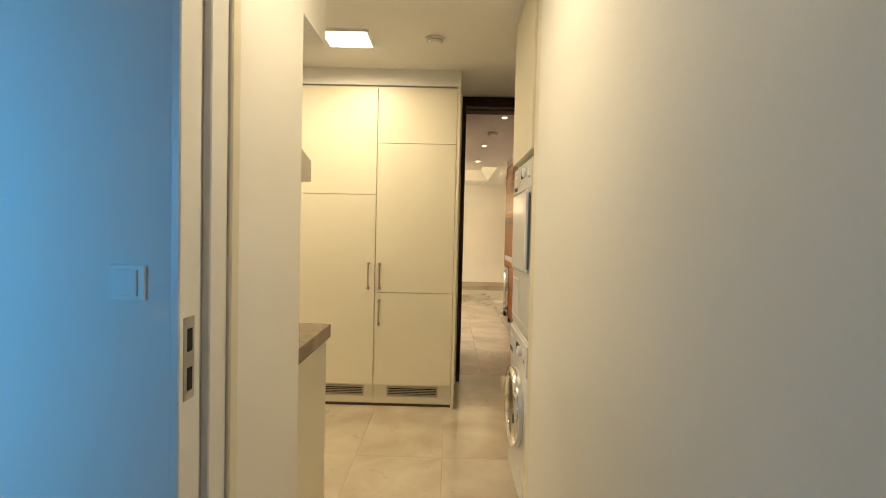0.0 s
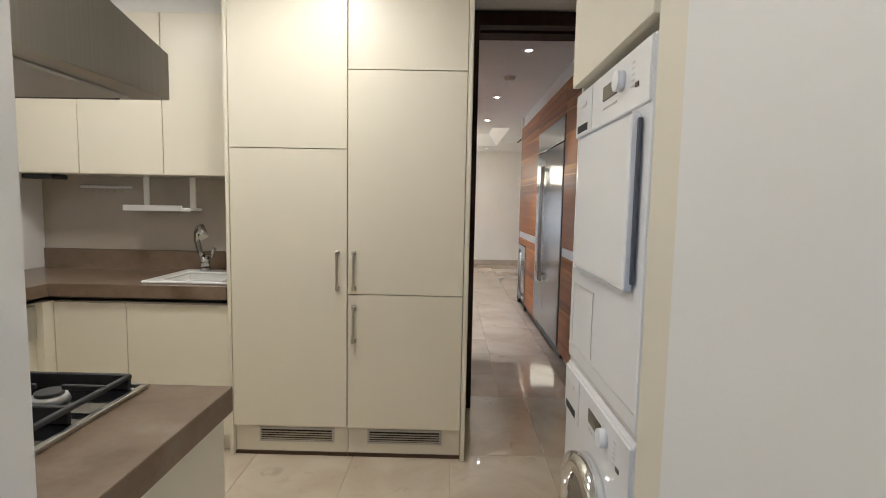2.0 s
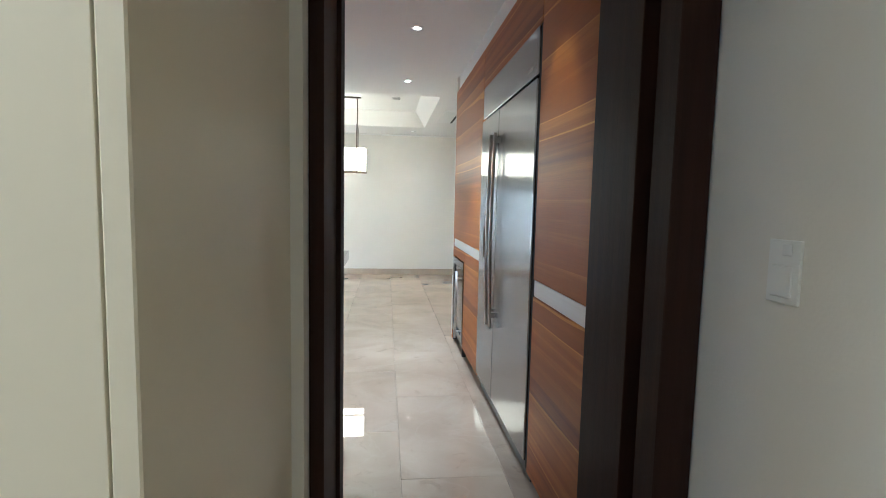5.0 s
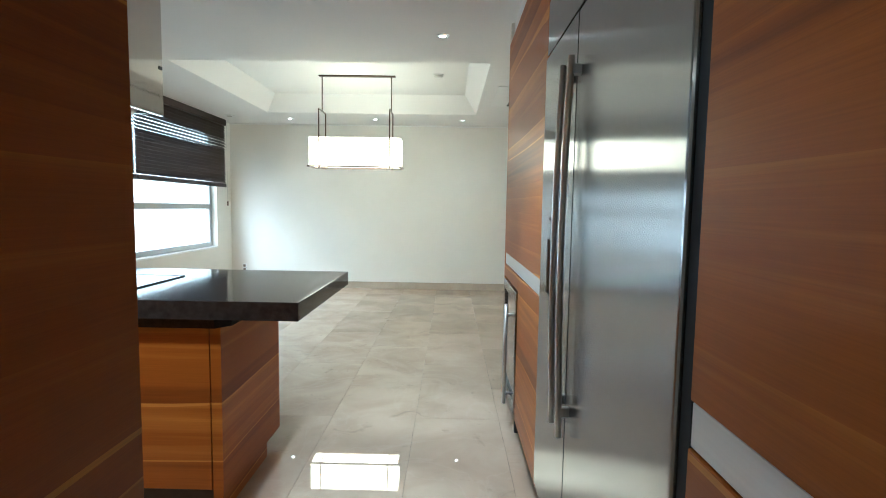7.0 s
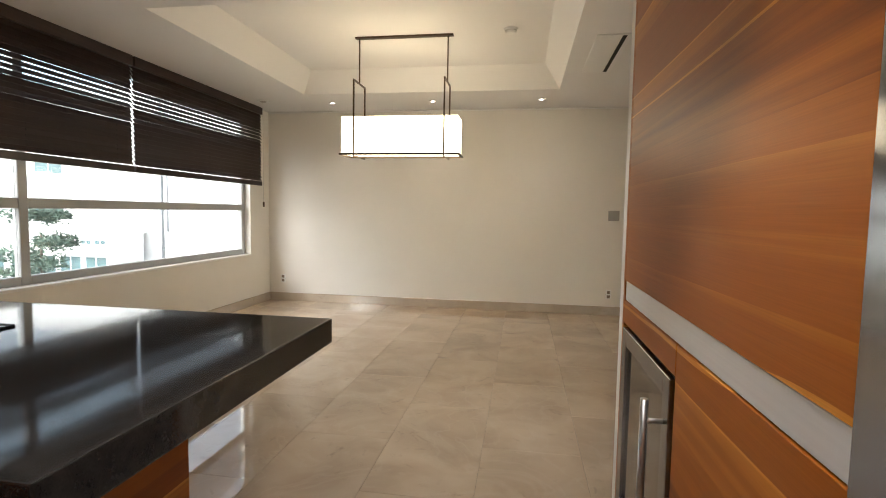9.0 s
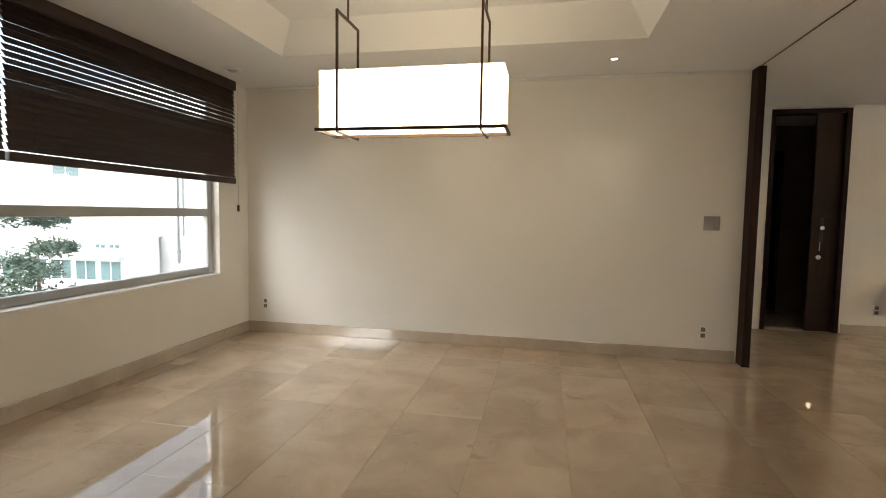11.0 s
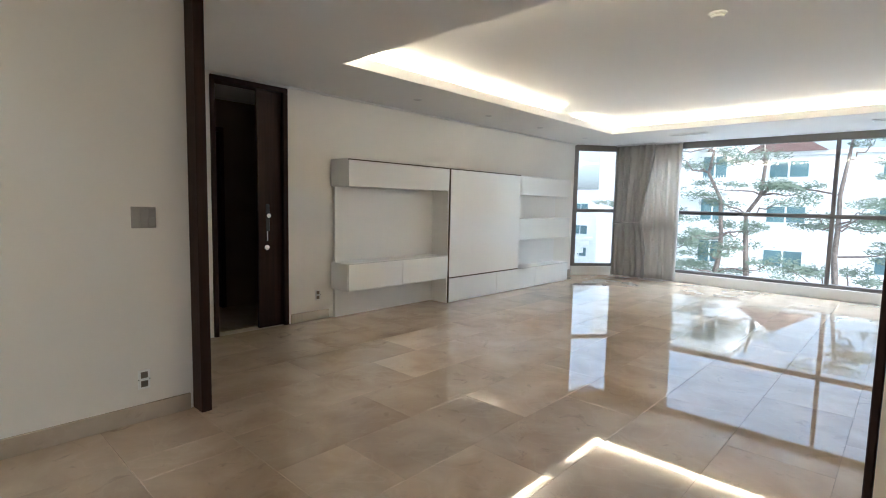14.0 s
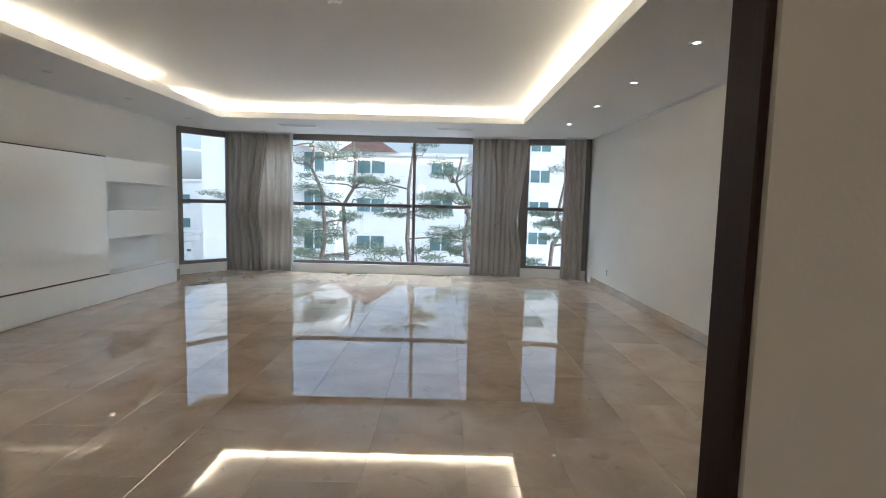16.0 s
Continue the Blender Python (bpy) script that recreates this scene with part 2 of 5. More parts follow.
    nt.links.new(tr.outputs[0], mx.inputs[2])
    nt.links.new(mx.outputs[0], nt.nodes["Material Output"].inputs[0])
    MATS[name] = m
    return m


CREAM = mat("cream_lacquer", (0.74, 0.69, 0.56), 0.38, noise_scale=1.5, tone=0.02, bump=0.05, bump_scale=220)
# pale wallpaper darkened and warmed: dim lamp light put into the colour
DIMPAPER = mat("dim_lit_wallpaper", (0.66, 0.57, 0.45), 0.8, noise_scale=1.4, tone=0.04, bump=0.25, bump_scale=120)
WALL = mat("white_wall_paint", (0.8, 0.79, 0.76), 0.7, noise_scale=0.9, tone=0.025, bump=0.12, bump_scale=160)
PAPER = mat("pale_wallpaper", (0.76, 0.73, 0.67), 0.8, noise_scale=1.2, tone=0.03, bump=0.25, bump_scale=120)
CEIL = mat("ceiling_paint", (0.8, 0.79, 0.77), 0.85, noise_scale=0.7, tone=0.02, bump=0.08, bump_scale=140)
MARBLE = marble("beige_marble", (0.52, 0.405, 0.29), (0.63, 0.53, 0.42), (0.395, 0.295, 0.205), 0.015, 0.12)
MARBLE_LIGHT = marble("pale_marble", (0.64, 0.57, 0.46), (0.46, 0.37, 0.26), (0.52, 0.43, 0.32), 0.05, 0.06)
SKIRT = marble("skirting_marble", (0.52, 0.44, 0.35), (0.6, 0.53, 0.43), (0.43, 0.36, 0.28), 0.15, 0.03)
GROUT = mat("grout", (0.46, 0.38, 0.28), 0.8, noise_scale=20, tone=0.1)
GRANITE = mat("brown_granite", (0.24, 0.19, 0.14), 0.25, noise_scale=5, tone=0.15, fine=0.06, bump=0.01, bump_scale=60, ramp=((0.28, (0.11, 0.072, 0.045)), (0.45, (0.165, 0.115, 0.076)), (0.58, (0.19, 0.135, 0.092)), (0.74, (0.235, 0.18, 0.13))))
WOOD = wood("walnut_veneer", (0.52, 0.185, 0.018), (0.34, 0.094, 0.006), (0.165, 0.038, 0.003), 0.42)
WENGE = mat("dark_wenge", (0.026, 0.0105, 0.006), 0.6, ior=1.3, noise_scale=4, tone=0.3, stretch=(8, 8, 0.4), bump=0.15, bump_scale=60)
STEEL = mat("brushed_steel", (0.34, 0.345, 0.355), 0.21, 1.0, noise_scale=2, tone=0.03, bump_scale=1.0)
brush = STEEL.node_tree.nodes.new("ShaderNodeTangent")
brush.direction_type, brush.axis = "RADIAL", "Z"
STEEL.node_tree.links.new(brush.outputs[0], STEEL.node_tree.nodes["Principled BSDF"].inputs["Tangent"])
STEEL.node_tree.nodes["Principled BSDF"].inputs["Anisotropic"].default_value = 1.0
STEEL_UP = mat("steel_brushed_upright", (0.55, 0.54, 0.51), 0.3, 1.0, noise_scale=3, tone=0.05, stretch=(60, 60, 0.6))
MIRROR = mat("polished_steel", (0.55, 0.52, 0.48), 0.06, 1.0, noise_scale=2, tone=0.02)
CHROME = mat("chrome", (0.8, 0.8, 0.8), 0.08, 1.0)
NICKEL = mat("satin_nickel", (0.5, 0.47, 0.42), 0.35, 1.0)
ALU = mat("anodised_aluminium", (0.66, 0.66, 0.66), 0.4, 0.6, noise_scale=4, tone=0.03, stretch=(0.5, 0.5, 30))
BLACKSTONE = mat("black_quartz", (0.028, 0.025, 0.022), 0.07, noise_scale=30, tone=0.3, fine=0.2)
BLACKGLASS = mat("black_glass", (0.008, 0.008, 0.009), 0.04, coat=0.5)
BLACK = mat("black_plastic", (0.02, 0.02, 0.02), 0.45)
# near-black in place of shade inside gaps and holes; also cabinet bodies, fridge trim
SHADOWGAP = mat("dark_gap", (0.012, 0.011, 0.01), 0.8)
IRON = mat("cast_iron", (0.025, 0.025, 0.027), 0.55, noise_scale=60, tone=0.3, bump=0.2)
WHITE = mat("white_plastic", (0.8, 0.8, 0.78), 0.35, noise_scale=2, tone=0.01)
ENAMEL = mat("white_enamel", (0.82, 0.82, 0.81), 0.22, noise_scale=2, tone=0.012, coat=0.3)
GLOSS = mat("white_gloss_lacquer", (0.8, 0.785, 0.75), 0.12, noise_scale=1.0, tone=0.015, coat=0.6)
MATTE = mat("white_matte_lacquer", (0.78, 0.765, 0.73), 0.45, noise_scale=1.0, tone=0.015)
GREYPLATE = mat("silver_plate", (0.52, 0.5, 0.47), 0.35, 0.3, noise_scale=10, tone=0.04)
BRONZE = mat("bronze_metal", (0.09, 0.06, 0.04), 0.35, 0.8, noise_scale=30, tone=0.1)
WINFRAME = mat("bronze_window_frame", (0.2, 0.185, 0.17), 0.45, 0.3, noise_scale=3, tone=0.04)
WINFRAME_PALE = mat("grey_window_frame", (0.42, 0.43, 0.42), 0.4, 0.3, noise_scale=3, tone=0.04)
SLAT = mat("dark_wood_slat", (0.035, 0.02, 0.015), 0.4, noise_scale=4, tone=0.25, stretch=(8, 0.5, 8), vary=0.1)
GLASS = glass("window_glass")
CURTAIN = cloth("grey_curtain", (0.5, 0.48, 0.45), 0.3)
SHEER = cloth("sheer_curtain", (0.62, 0.58, 0.52), 0.42)
SHADE = mat("lamp_shade_fabric", (1.0, 0.81, 0.52), 0.8, emit=3.2)
LED = mat("led_strip", (1.0, 0.79, 0.51), 0.5, emit=20.0)
LAMPFACE = mat("downlight_face", (1.0, 0.9, 0.72), 0.5, emit=8.0)
PANELFACE = mat("panel_light_face", (1.0, 0.93, 0.8), 0.5, emit=4.5)
# beige walls darkened: the shade of the unlit rooms is put into the colour
ROOMSHADE = mat("unlit_room_shade", (0.13, 0.095, 0.06), 0.7, noise_scale=1.5, tone=0.06)


# ---- building helpers ----
def origin(ob):
    p = Vector((0, 0, 0))
    while ob is not None:
        p += ob.location
        ob = ob.parent
    return p


def add_box(bm, x, y, z, bevel=0.0, seg=1):
    m = Matrix.Translation(((x[0] + x[1]) / 2, (y[0] + y[1]) / 2, (z[0] + z[1]) / 2)) @ Matrix.Diagonal((abs(x[1] - x[0]), abs(y[1] - y[0]), abs(z[1] - z[0]), 1))
    got = bmesh.ops.create_cube(bm, size=1, matrix=m)
    if bevel:
        edges = list({e for v in got["verts"] for e in v.link_edges})
        bmesh.ops.bevel(bm, geom=edges, offset=bevel, segments=seg, affect="EDGES", profile=0.6)
    return bm


def add_rod(bm, a, b, r, seg=12, r2=None):
    a, b = Vector(a), Vector(b)
    d = b - a
    m = Matrix.Translation((a + b) / 2) @ d.to_track_quat("Z", "Y").to_matrix().to_4x4()
    bmesh.ops.create_cone(bm, cap_ends=True, segments=seg, radius1=r, radius2=r if r2 is None else r2, depth=d.length, matrix=m)
    return bm


def part(name, bm, material, parent=None, label="", smooth=False):
    """One mesh object, given in world places, under a thing or part, or on its own."""
    off = origin(parent)
    if off.length:
        bmesh.ops.translate(bm, verts=bm.verts, vec=-off)
    bmesh.ops.recalc_face_normals(bm, faces=bm.faces)
    me = bpy.data.meshes.new(name)
    bm.to_mesh(me)
    bm.free()
    if smooth:
        me.shade_smooth()
    me.materials.append(material)
    ob = new(name, me)
    if parent is not None:
        ob.parent = parent
    if label:
        ob["label"] = label
    return ob


def box(name, x, y, z, material, parent=None, label="", bevel=0.0, seg=1):
    return part(name, add_box(bmesh.new(), x, y, z, bevel, seg), material, parent, label)


def rod(name, a, b, r, material, parent=None, label="", seg=14, r2=None):
    ob = part(name, add_rod(bmesh.new(), a, b, r, seg, r2), material, parent, label)
    for p in ob.data.polygons:
        p.use_smooth = len(p.vertices) == 4
    return ob


def thing(name, at, label, category, group=""):
    ob = new(name)
    ob.location = at
    ob.empty_display_size = 0.05
    return tagged(ob, label, category, group)


def struct(ob, label="", category=""):
    return tagged(ob, label, category, kind="structure")


def wallbox(name, x, y, z, material, label="", category="wall"):
    return struct(box(name, x, y, z, material), label, category)


def tube(name, pts, r, material, parent=None, label="", seg=10):
    """A bent round bar through the points."""
    bm = bmesh.new()
    pts = [Vector(p) for p in pts]
    rings = []
    for i, p in enumerate(pts):
        d = (pts[min(i + 1, len(pts) - 1)] - pts[max(i - 1, 0)]).normalized()
        q = Vector((0, 0, 1)).rotation_difference(d)
        rings.append([bm.verts.new(p + q @ Vector((r * math.cos(k * math.tau / seg), r * math.sin(k * math.tau / seg), 0))) for k in range(seg)])
    for a, b in zip(rings, rings[1:]):
        for k in range(seg):
            bm.faces.new((a[k], a[(k + 1) % seg], b[(k + 1) % seg], b[k]))
    bm.faces.new(rings[0])
    bm.faces.new(rings[-1])
    return part(name, bm, material, parent, label, smooth=True)


def ring(bm, c, axis, r_in, r_out, depth, seg=32):
    """A flat ring with square section round an axis through c."""
    q = Vector(axis).normalized().to_track_quat("Z", "Y")
    c = Vector(c)
    rows = []
    for r, h in ((r_in, 0), (r_out, 0), (r_out, depth), (r_in, depth)):
        rows.append([bm.verts.new(c + q @ Vector((r * math.cos(k * math.tau / seg), r * math.sin(k * math.tau / seg), h))) for k in range(seg)])
    for i in range(4):
        a, b = rows[i], rows[(i + 1) % 4]
        for k in range(seg):
            bm.faces.new((a[k], a[(k + 1) % seg], b[(k + 1) % seg], b[k]))
    return bm


def holed(u, v, w, hole, axis, bevel=0.0):
    """A slab with one rectangular hole, as one closed mesh. u, v: extents with the hole's edges between; w: thickness extent. axis: the letter of w."""
    us, vs = (u[0], hole[0][0], hole[0][1], u[1]), (v[0], hole[1][0], hole[1][1], v[1])
    bm = bmesh.new()

    def co(a, b, c):
        return (c, a, b) if axis == "x" else (a, c, b) if axis == "y" else (a, b, c)

    grid = [[bm.verts.new(co(a, b, w[0])) for b in vs] for a in us]
    for i in range(3):
        for j in range(3):
            if (i, j) != (1, 1):
                bm.faces.new((grid[i][j], grid[i + 1][j], grid[i + 1][j + 1], grid[i][j + 1]))
    out = bmesh.ops.extrude_face_region(bm, geom=bm.faces[:])
    top = [g for g in out["geom"] if isinstance(g, bmesh.types.BMVert)]
    bmesh.ops.translate(bm, verts=top, vec=Vector(co(0, 0, w[1] - w[0])))
    return bm

# ---- structure ----
H = 2.53  # ceiling height
# utility kitchen and the passage to it
wallbox("wall_passage_west", (-0.1, 0.15), (1.10, 1.742), (0, H), WALL, "white painted wall of the narrow passage")
wallbox("wall_stove_back", (-2.05, 0.08), (1.744, 1.767), (0, H), WALL, "white painted wall behind the gas stove")
wallbox("wall_passage_east", (1.06, 1.80), (0.98, 2.03), (0, H), WALL, "white painted wall beside the stacked laundry machines")
wallbox("wall_laundry_back", (1.70, 1.82), (2.03, 4.36), (0, H), PAPER, "pale papered wall of the utility kitchen")
wallbox("wall_utility_west", (-2.05, -1.9), (1.765, 4.36), (0, H), WALL, "white painted wall behind the counter")
wallbox("wall_utility_north", (-1.9, 0.785), (4.27, 4.38), (0, H), WALL, "white painted wall above the granite upstand")
wallbox("wall_start_left", (-1.9, 0.118), (0.945, 1.10), (0, H), WALL, "white wall in blue daylight beside the door")
wallbox("wall_start_right", (1.06, 1.80), (-2.6, 0.98), (0, H), WALL, "white painted wall")
wallbox("wall_start_west", (-2.02, -1.9), (-2.6, 1.10), (0, H), WALL)
wallbox("wall_start_south", (-2.02, 1.80), (-2.72, -2.6), (0, H), WALL)
wallbox("ceiling_utility", (-2.05, 1.82), (-2.72, 4.42), (H, H + 0.1), CEIL, "white painted ceiling", "ceiling")
wallbox("beam_over_stove", (-1.9, 0.13), (1.765, 2.14), (2.14, H), WALL, "white boxed beam above the cooker hood", "beam")
wallbox("wall_door_right_of_frame", (1.695, 1.82), (4.36, 4.76), (0, H), WALL)
# main kitchen, dining space
wallbox("wall_kitchen_side", (-2.35, 0.785), (4.385, 4.62), (0, H), WALL)
wallbox("wall_kitchen_behind_panels", (2.22, 2.34), (4.66, 8.12), (0, H), WALL)
wallbox("wall_dining_east", (2.195, 2.255), (8.2, 9.142), (0, H), DIMPAPER, "papered wall coloured as in dim warm light, ending at a dark wooden post")
wallbox("wall_kitchen_end_return", (1.62, 2.34), (8.12, 8.2), (0, H), PAPER)
wallbox("wall_dining_north", (-2.35, 2.56), (12.43, 12.62), (0, H), PAPER, "pale papered dining wall with a switch plate")
wallbox("wall_window_below", (-2.35, -2.2), (4.62, 12.43), (0, 0.665), PAPER, "pale wall under the wide window")
wallbox("wall_window_above", (-2.35, -2.2), (4.62, 12.43), (2.46, H), PAPER)
wallbox("wall_window_south", (-2.35, -2.2), (4.62, 7.0), (0.665, 2.46), PAPER)
wallbox("wall_window_north", (-2.35, -2.2), (11.955, 12.43), (0.665, 2.46), PAPER)
# dining ceiling with a raised tray
TX, TY = (-1.26, 1.55), (9.08, 11.48)
wallbox("ceiling_kitchen", (-2.35, 2.3), (4.42, TY[0]), (H, H + 0.1), CEIL, "white painted ceiling with downlights", "ceiling")
wallbox("ceiling_dining_north", (-2.35, 2.58), (TY[1], 12.62), (H, H + 0.1), CEIL, "", "ceiling")
wallbox("ceiling_dining_west", (-2.35, TX[0]), TY, (H, H + 0.1), CEIL, "", "ceiling")
wallbox("ceiling_dining_east", (TX[1], 2.58), TY, (H, H + 0.1), CEIL, "", "ceiling")


def tray(name, x, y, z0, z1, label):
    """A raised ceiling panel with slightly sloping sides."""
    bm = bmesh.new()
    s = 0.16
    low = [bm.verts.new((a, b, z0)) for a, b in ((x[0], y[0]), (x[1], y[0]), (x[1], y[1]), (x[0], y[1]))]
    top = [bm.verts.new((a, b, z1)) for a, b in ((x[0] + s, y[0] + s), (x[1] - s, y[0] + s), (x[1] - s, y[1] - s), (x[0] + s, y[1] - s))]
    up = [bm.verts.new((v.co.x, v.co.y, z1 + 0.08)) for v in low]
    bm.faces.new(top)
    bm.faces.new(up)
    for i in range(4):
        j = (i + 1) % 4
        bm.faces.new((low[i], low[j], top[j], top[i]))
        bm.faces.new((low[i], low[j], up[j], up[i]))
    return struct(part(name, bm, CEIL), label, "ceiling")


tray("ceiling_dining_tray", TX, TY, H + 0.001, 2.75, "raised white ceiling tray over the dining space")
# living room
CX, CY = (4.0, 9.3), (8.3, 12.83)
LX0, LX1, LY0, LY1 = 2.36, 11.0, 6.85, 14.0
wallbox("wall_living_north_left", (2.62, 3.34), (LY1, LY1 + 0.12), (0, H), PAPER, "pale wall beside the dark door")
wallbox("wall_living_north", (4.14, 10.28), (LY1, LY1 + 0.12), (0, H), PAPER, "pale papered wall behind the white wall unit")
wallbox("wall_living_over_door", (3.34, 4.14), (LY1, LY1 + 0.12), (2.505, H), PAPER)
wallbox("wall_hall_west", (2.5, 2.62), (12.62, 14.12), (0, H), PAPER)
wallbox("wall_living_south", (2.36, 10.85), (LY0 - 0.12, LY0), (0, H), PAPER, "pale papered long wall of the living room")
wallbox("wall_living_west", (2.255, 2.36), (LY0, 8.6), (0, H), PAPER)
wallbox("ceiling_living_south", (2.3, 11.3), (LY0 - 0.12, CY[0]), (H, H + 0.1), CEIL, "white painted ceiling round the lit cove", "ceiling")
wallbox("ceiling_living_north", (2.58, 11.3), (CY[1], LY1 + 0.12), (H, H + 0.1), CEIL, "", "ceiling")
wallbox("ceiling_living_west", (2.58, CX[0]), CY, (H, H + 0.1), CEIL, "", "ceiling")
wallbox("ceiling_living_east", (CX[1], 11.3), CY, (H, H + 0.1), CEIL, "", "ceiling")
# raised cove: an upper panel and its four upright sides, set back behind the lip
SET = 0.2
wallbox("ceiling_cove_panel", (CX[0] - SET, CX[1] + SET), (CY[0] - SET, CY[1] + SET), (2.74, 2.82), CEIL, "raised white ceiling panel glowing at its edges", "ceiling")
for nm, xx, yy in (("south", (CX[0] - SET - 0.05, CX[1] + SET + 0.05), (CY[0] - SET - 0.05, CY[0] - SET)), ("north", (CX[0] - SET - 0.05, CX[1] + SET + 0.05), (CY[1] + SET, CY[1] + SET + 0.05)), ("west", (CX[0] - SET - 0.05, CX[0] - SET), (CY[0] - SET, CY[1] + SET)), ("east", (CX[1] + SET, CX[1] + SET + 0.05), (CY[0] - SET, CY[1] + SET))):
    wallbox("ceiling_cove_side_" + nm, xx, yy, (H + 0.1, 2.82), CEIL, "", "ceiling")
led = thing("led_strip_light", ((CX[0] + CX[1]) / 2, (CY[0] + CY[1]) / 2, H + 0.1), "warm white strip light hidden in the ceiling cove", "strip light")
LZ = (H + 0.101, H + 0.125)
box("strip", (CX[0] - 0.1, CX[1] + 0.1), (CY[0] - 0.13, CY[0] - 0.1), LZ, LED, led)
box("strip", (CX[0] - 0.1, 7.75), (CY[1] + 0.1, CY[1] + 0.13), LZ, LED, led)
box("strip", (8.45, CX[1] + 0.1), (CY[1] + 0.1, CY[1] + 0.13), LZ, LED, led)
box("strip", (CX[0] - 0.13, CX[0] - 0.1), (CY[0] - 0.1, CY[1] + 0.1), LZ, LED, led)
box("strip", (CX[1] + 0.1, CX[1] + 0.13), (CY[0] - 0.1, CY[1] + 0.1), LZ, LED, led)

# bay window wall: three bays
BAY = [((10.28, 14.02), (11.0, 13.4)), ((11.0, 13.4), (11.0, 8.0)), ((11.0, 8.0), (10.80, 6.86))]


def bay_window(name, a, b, uprights, label):
    """A window bay between two plan points: low kerb, frame, transom, mullions and panes. uprights: shares of the width."""
    a, b = Vector((*a, 0)), Vector((*b, 0))
    d = (b - a)
    n = d.length
    ang = math.atan2(d.y, d.x)
    base = struct(new(name), label, "window")
    base.location = (a + b) / 2
    m = Matrix.Rotation(ang, 4, "Z")

    def piece(nm, u, v, z, material, bevel=0.003):
        bm = add_box(bmesh.new(), (u[0] - n / 2, u[1] - n / 2), v, z, bevel)
        bmesh.ops.transform(bm, matrix=m, verts=bm.verts)
        me = bpy.data.meshes.new(nm)
        bm.to_mesh(me)
        bm.free()
        me.materials.append(material)
        ob = new(nm, me)
        ob.parent = base
        return ob

    f = 0.055
    piece("window_sill", (0, n), (-0.06, 0.12), (0, 0.17), WALL)
    piece("window_frame", (0, n), (-0.03, 0.06), (0.17, 0.17 + f), WINFRAME)
    piece("window_frame", (0, n), (-0.03, 0.06), (2.42, 2.53), WINFRAME)
    piece("transom", (0, n), (-0.03, 0.06), (1.235, 1.30), WINFRAME)
    us = [0.0] + list(uprights) + [1.0]
    for i, s in enumerate(us):
        w = f if 0 < i < len(us) - 1 else f * 1.5
        c = min(max(s * n, w / 2), n - w / 2)
        piece("mullion", (c - w / 2, c + w / 2), (-0.032, 0.062), (0.17 + f, 2.42), WINFRAME)
    for s, e in zip(us, us[1:]):
        for z in ((0.17 + f, 1.235), (1.30, 2.42)):
            p = piece("pane", (s * n, e * n), (0.01, 0.018), z, GLASS, 0)
            p.visible_shadow = False
    return base


bay_window("window_2", *BAY[0], (), "narrow bronze-framed side window of the bay")
bay_window("window_3", *BAY[1], (0.05, 0.625, 0.95), "wide bronze-framed living room window over a low sill")
bay_window("window_4", *BAY[2], (0.78,), "narrow bronze-framed side window of the bay")

# ---- marble floors ----
floor = wallbox("floor", (-2.4, 11.4), (-2.8, 14.2), (-0.12, -0.0135), GROUT, "polished beige marble slab floor", "floor")
wallbox("floor_dark_room", (2.3, 4.6), (14.2, 17.2), (-0.12, 0.0), MARBLE, "", "floor")


def slab_mesh(w, d, name="slab"):
    bm = add_box(bmesh.new(), (-w / 2, w / 2), (-d / 2, d / 2), (-0.0125, 0.0), 0.0012)
    me = bpy.data.meshes.new(name)
    bm.to_mesh(me)
    bm.free()
    return me


SLABS = {}


def slab(x0, x1, y0, y1, material):
    g = 0.0012
    w, d = round(x1 - x0 - g, 3), round(y1 - y0 - g, 3)
    if w < 0.03 or d < 0.03:
        return
    key = (w, d, material.name)
    if key not in SLABS:
        SLABS[key] = slab_mesh(w, d)
        SLABS[key].materials.append(material)
    ob = new("slab", SLABS[key])
    ob.location = ((x0 + x1) / 2, (y0 + y1) / 2, 0)
    ob.parent = floor


def pave(x, y, w, d, ox, oy, material, stagger=0.5, along_y=True):
    i0, i1 = math.floor((x[0] - ox) / w) - 1, math.ceil((x[1] - ox) / w) + 1
    j0, j1 = math.floor((y[0] - oy) / d) - 1, math.ceil((y[1] - oy) / d) + 1
    for i in range(i0, i1):
        for j in range(j0, j1):
            sx, sy = (0, (i % 2) * stagger * d) if along_y else ((j % 2) * stagger * w, 0)
            a0, a1 = ox + i * w + sx, ox + (i + 1) * w + sx
            b0, b1 = oy + j * d + sy, oy + (j + 1) * d + sy
            a0, a1, b0, b1 = max(a0, x[0]), min(a1, x[1]), max(b0, y[0]), min(b1, y[1])
            if a1 > a0 and b1 > b0:
                slab(a0, a1, b0, b1, material)


# ---- shared fittings ----
def skirting(name, x, y, z1=0.105):
    return struct(box(name, x, y, (0, z1), SKIRT, bevel=0.003), "beige marble skirting board", "baseboard")


skirting("baseboard_dining_north", (-2.18, 2.54), (12.412, 12.428))
skirting("baseboard_window", (-2.198, -2.182), (7.6, 12.428))
skirting("baseboard_living_north", (4.16, 4.64), (13.982, 13.998))
skirting("baseboard_living_north_far", (9.56, 10.26), (13.982, 13.998))
skirting("baseboard_living_south", (2.5, 10.42), (6.852, 6.868))
skirting("baseboard_dining_east", (2.178, 2.194), (8.21, 9.13))


def downlight(x, y, z, lit=LAMPFACE, square=False):
    t = thing("downlight", (x, y, z), "small round recessed ceiling downlight with a pale metal ring", "downlight", "recessed downlights")
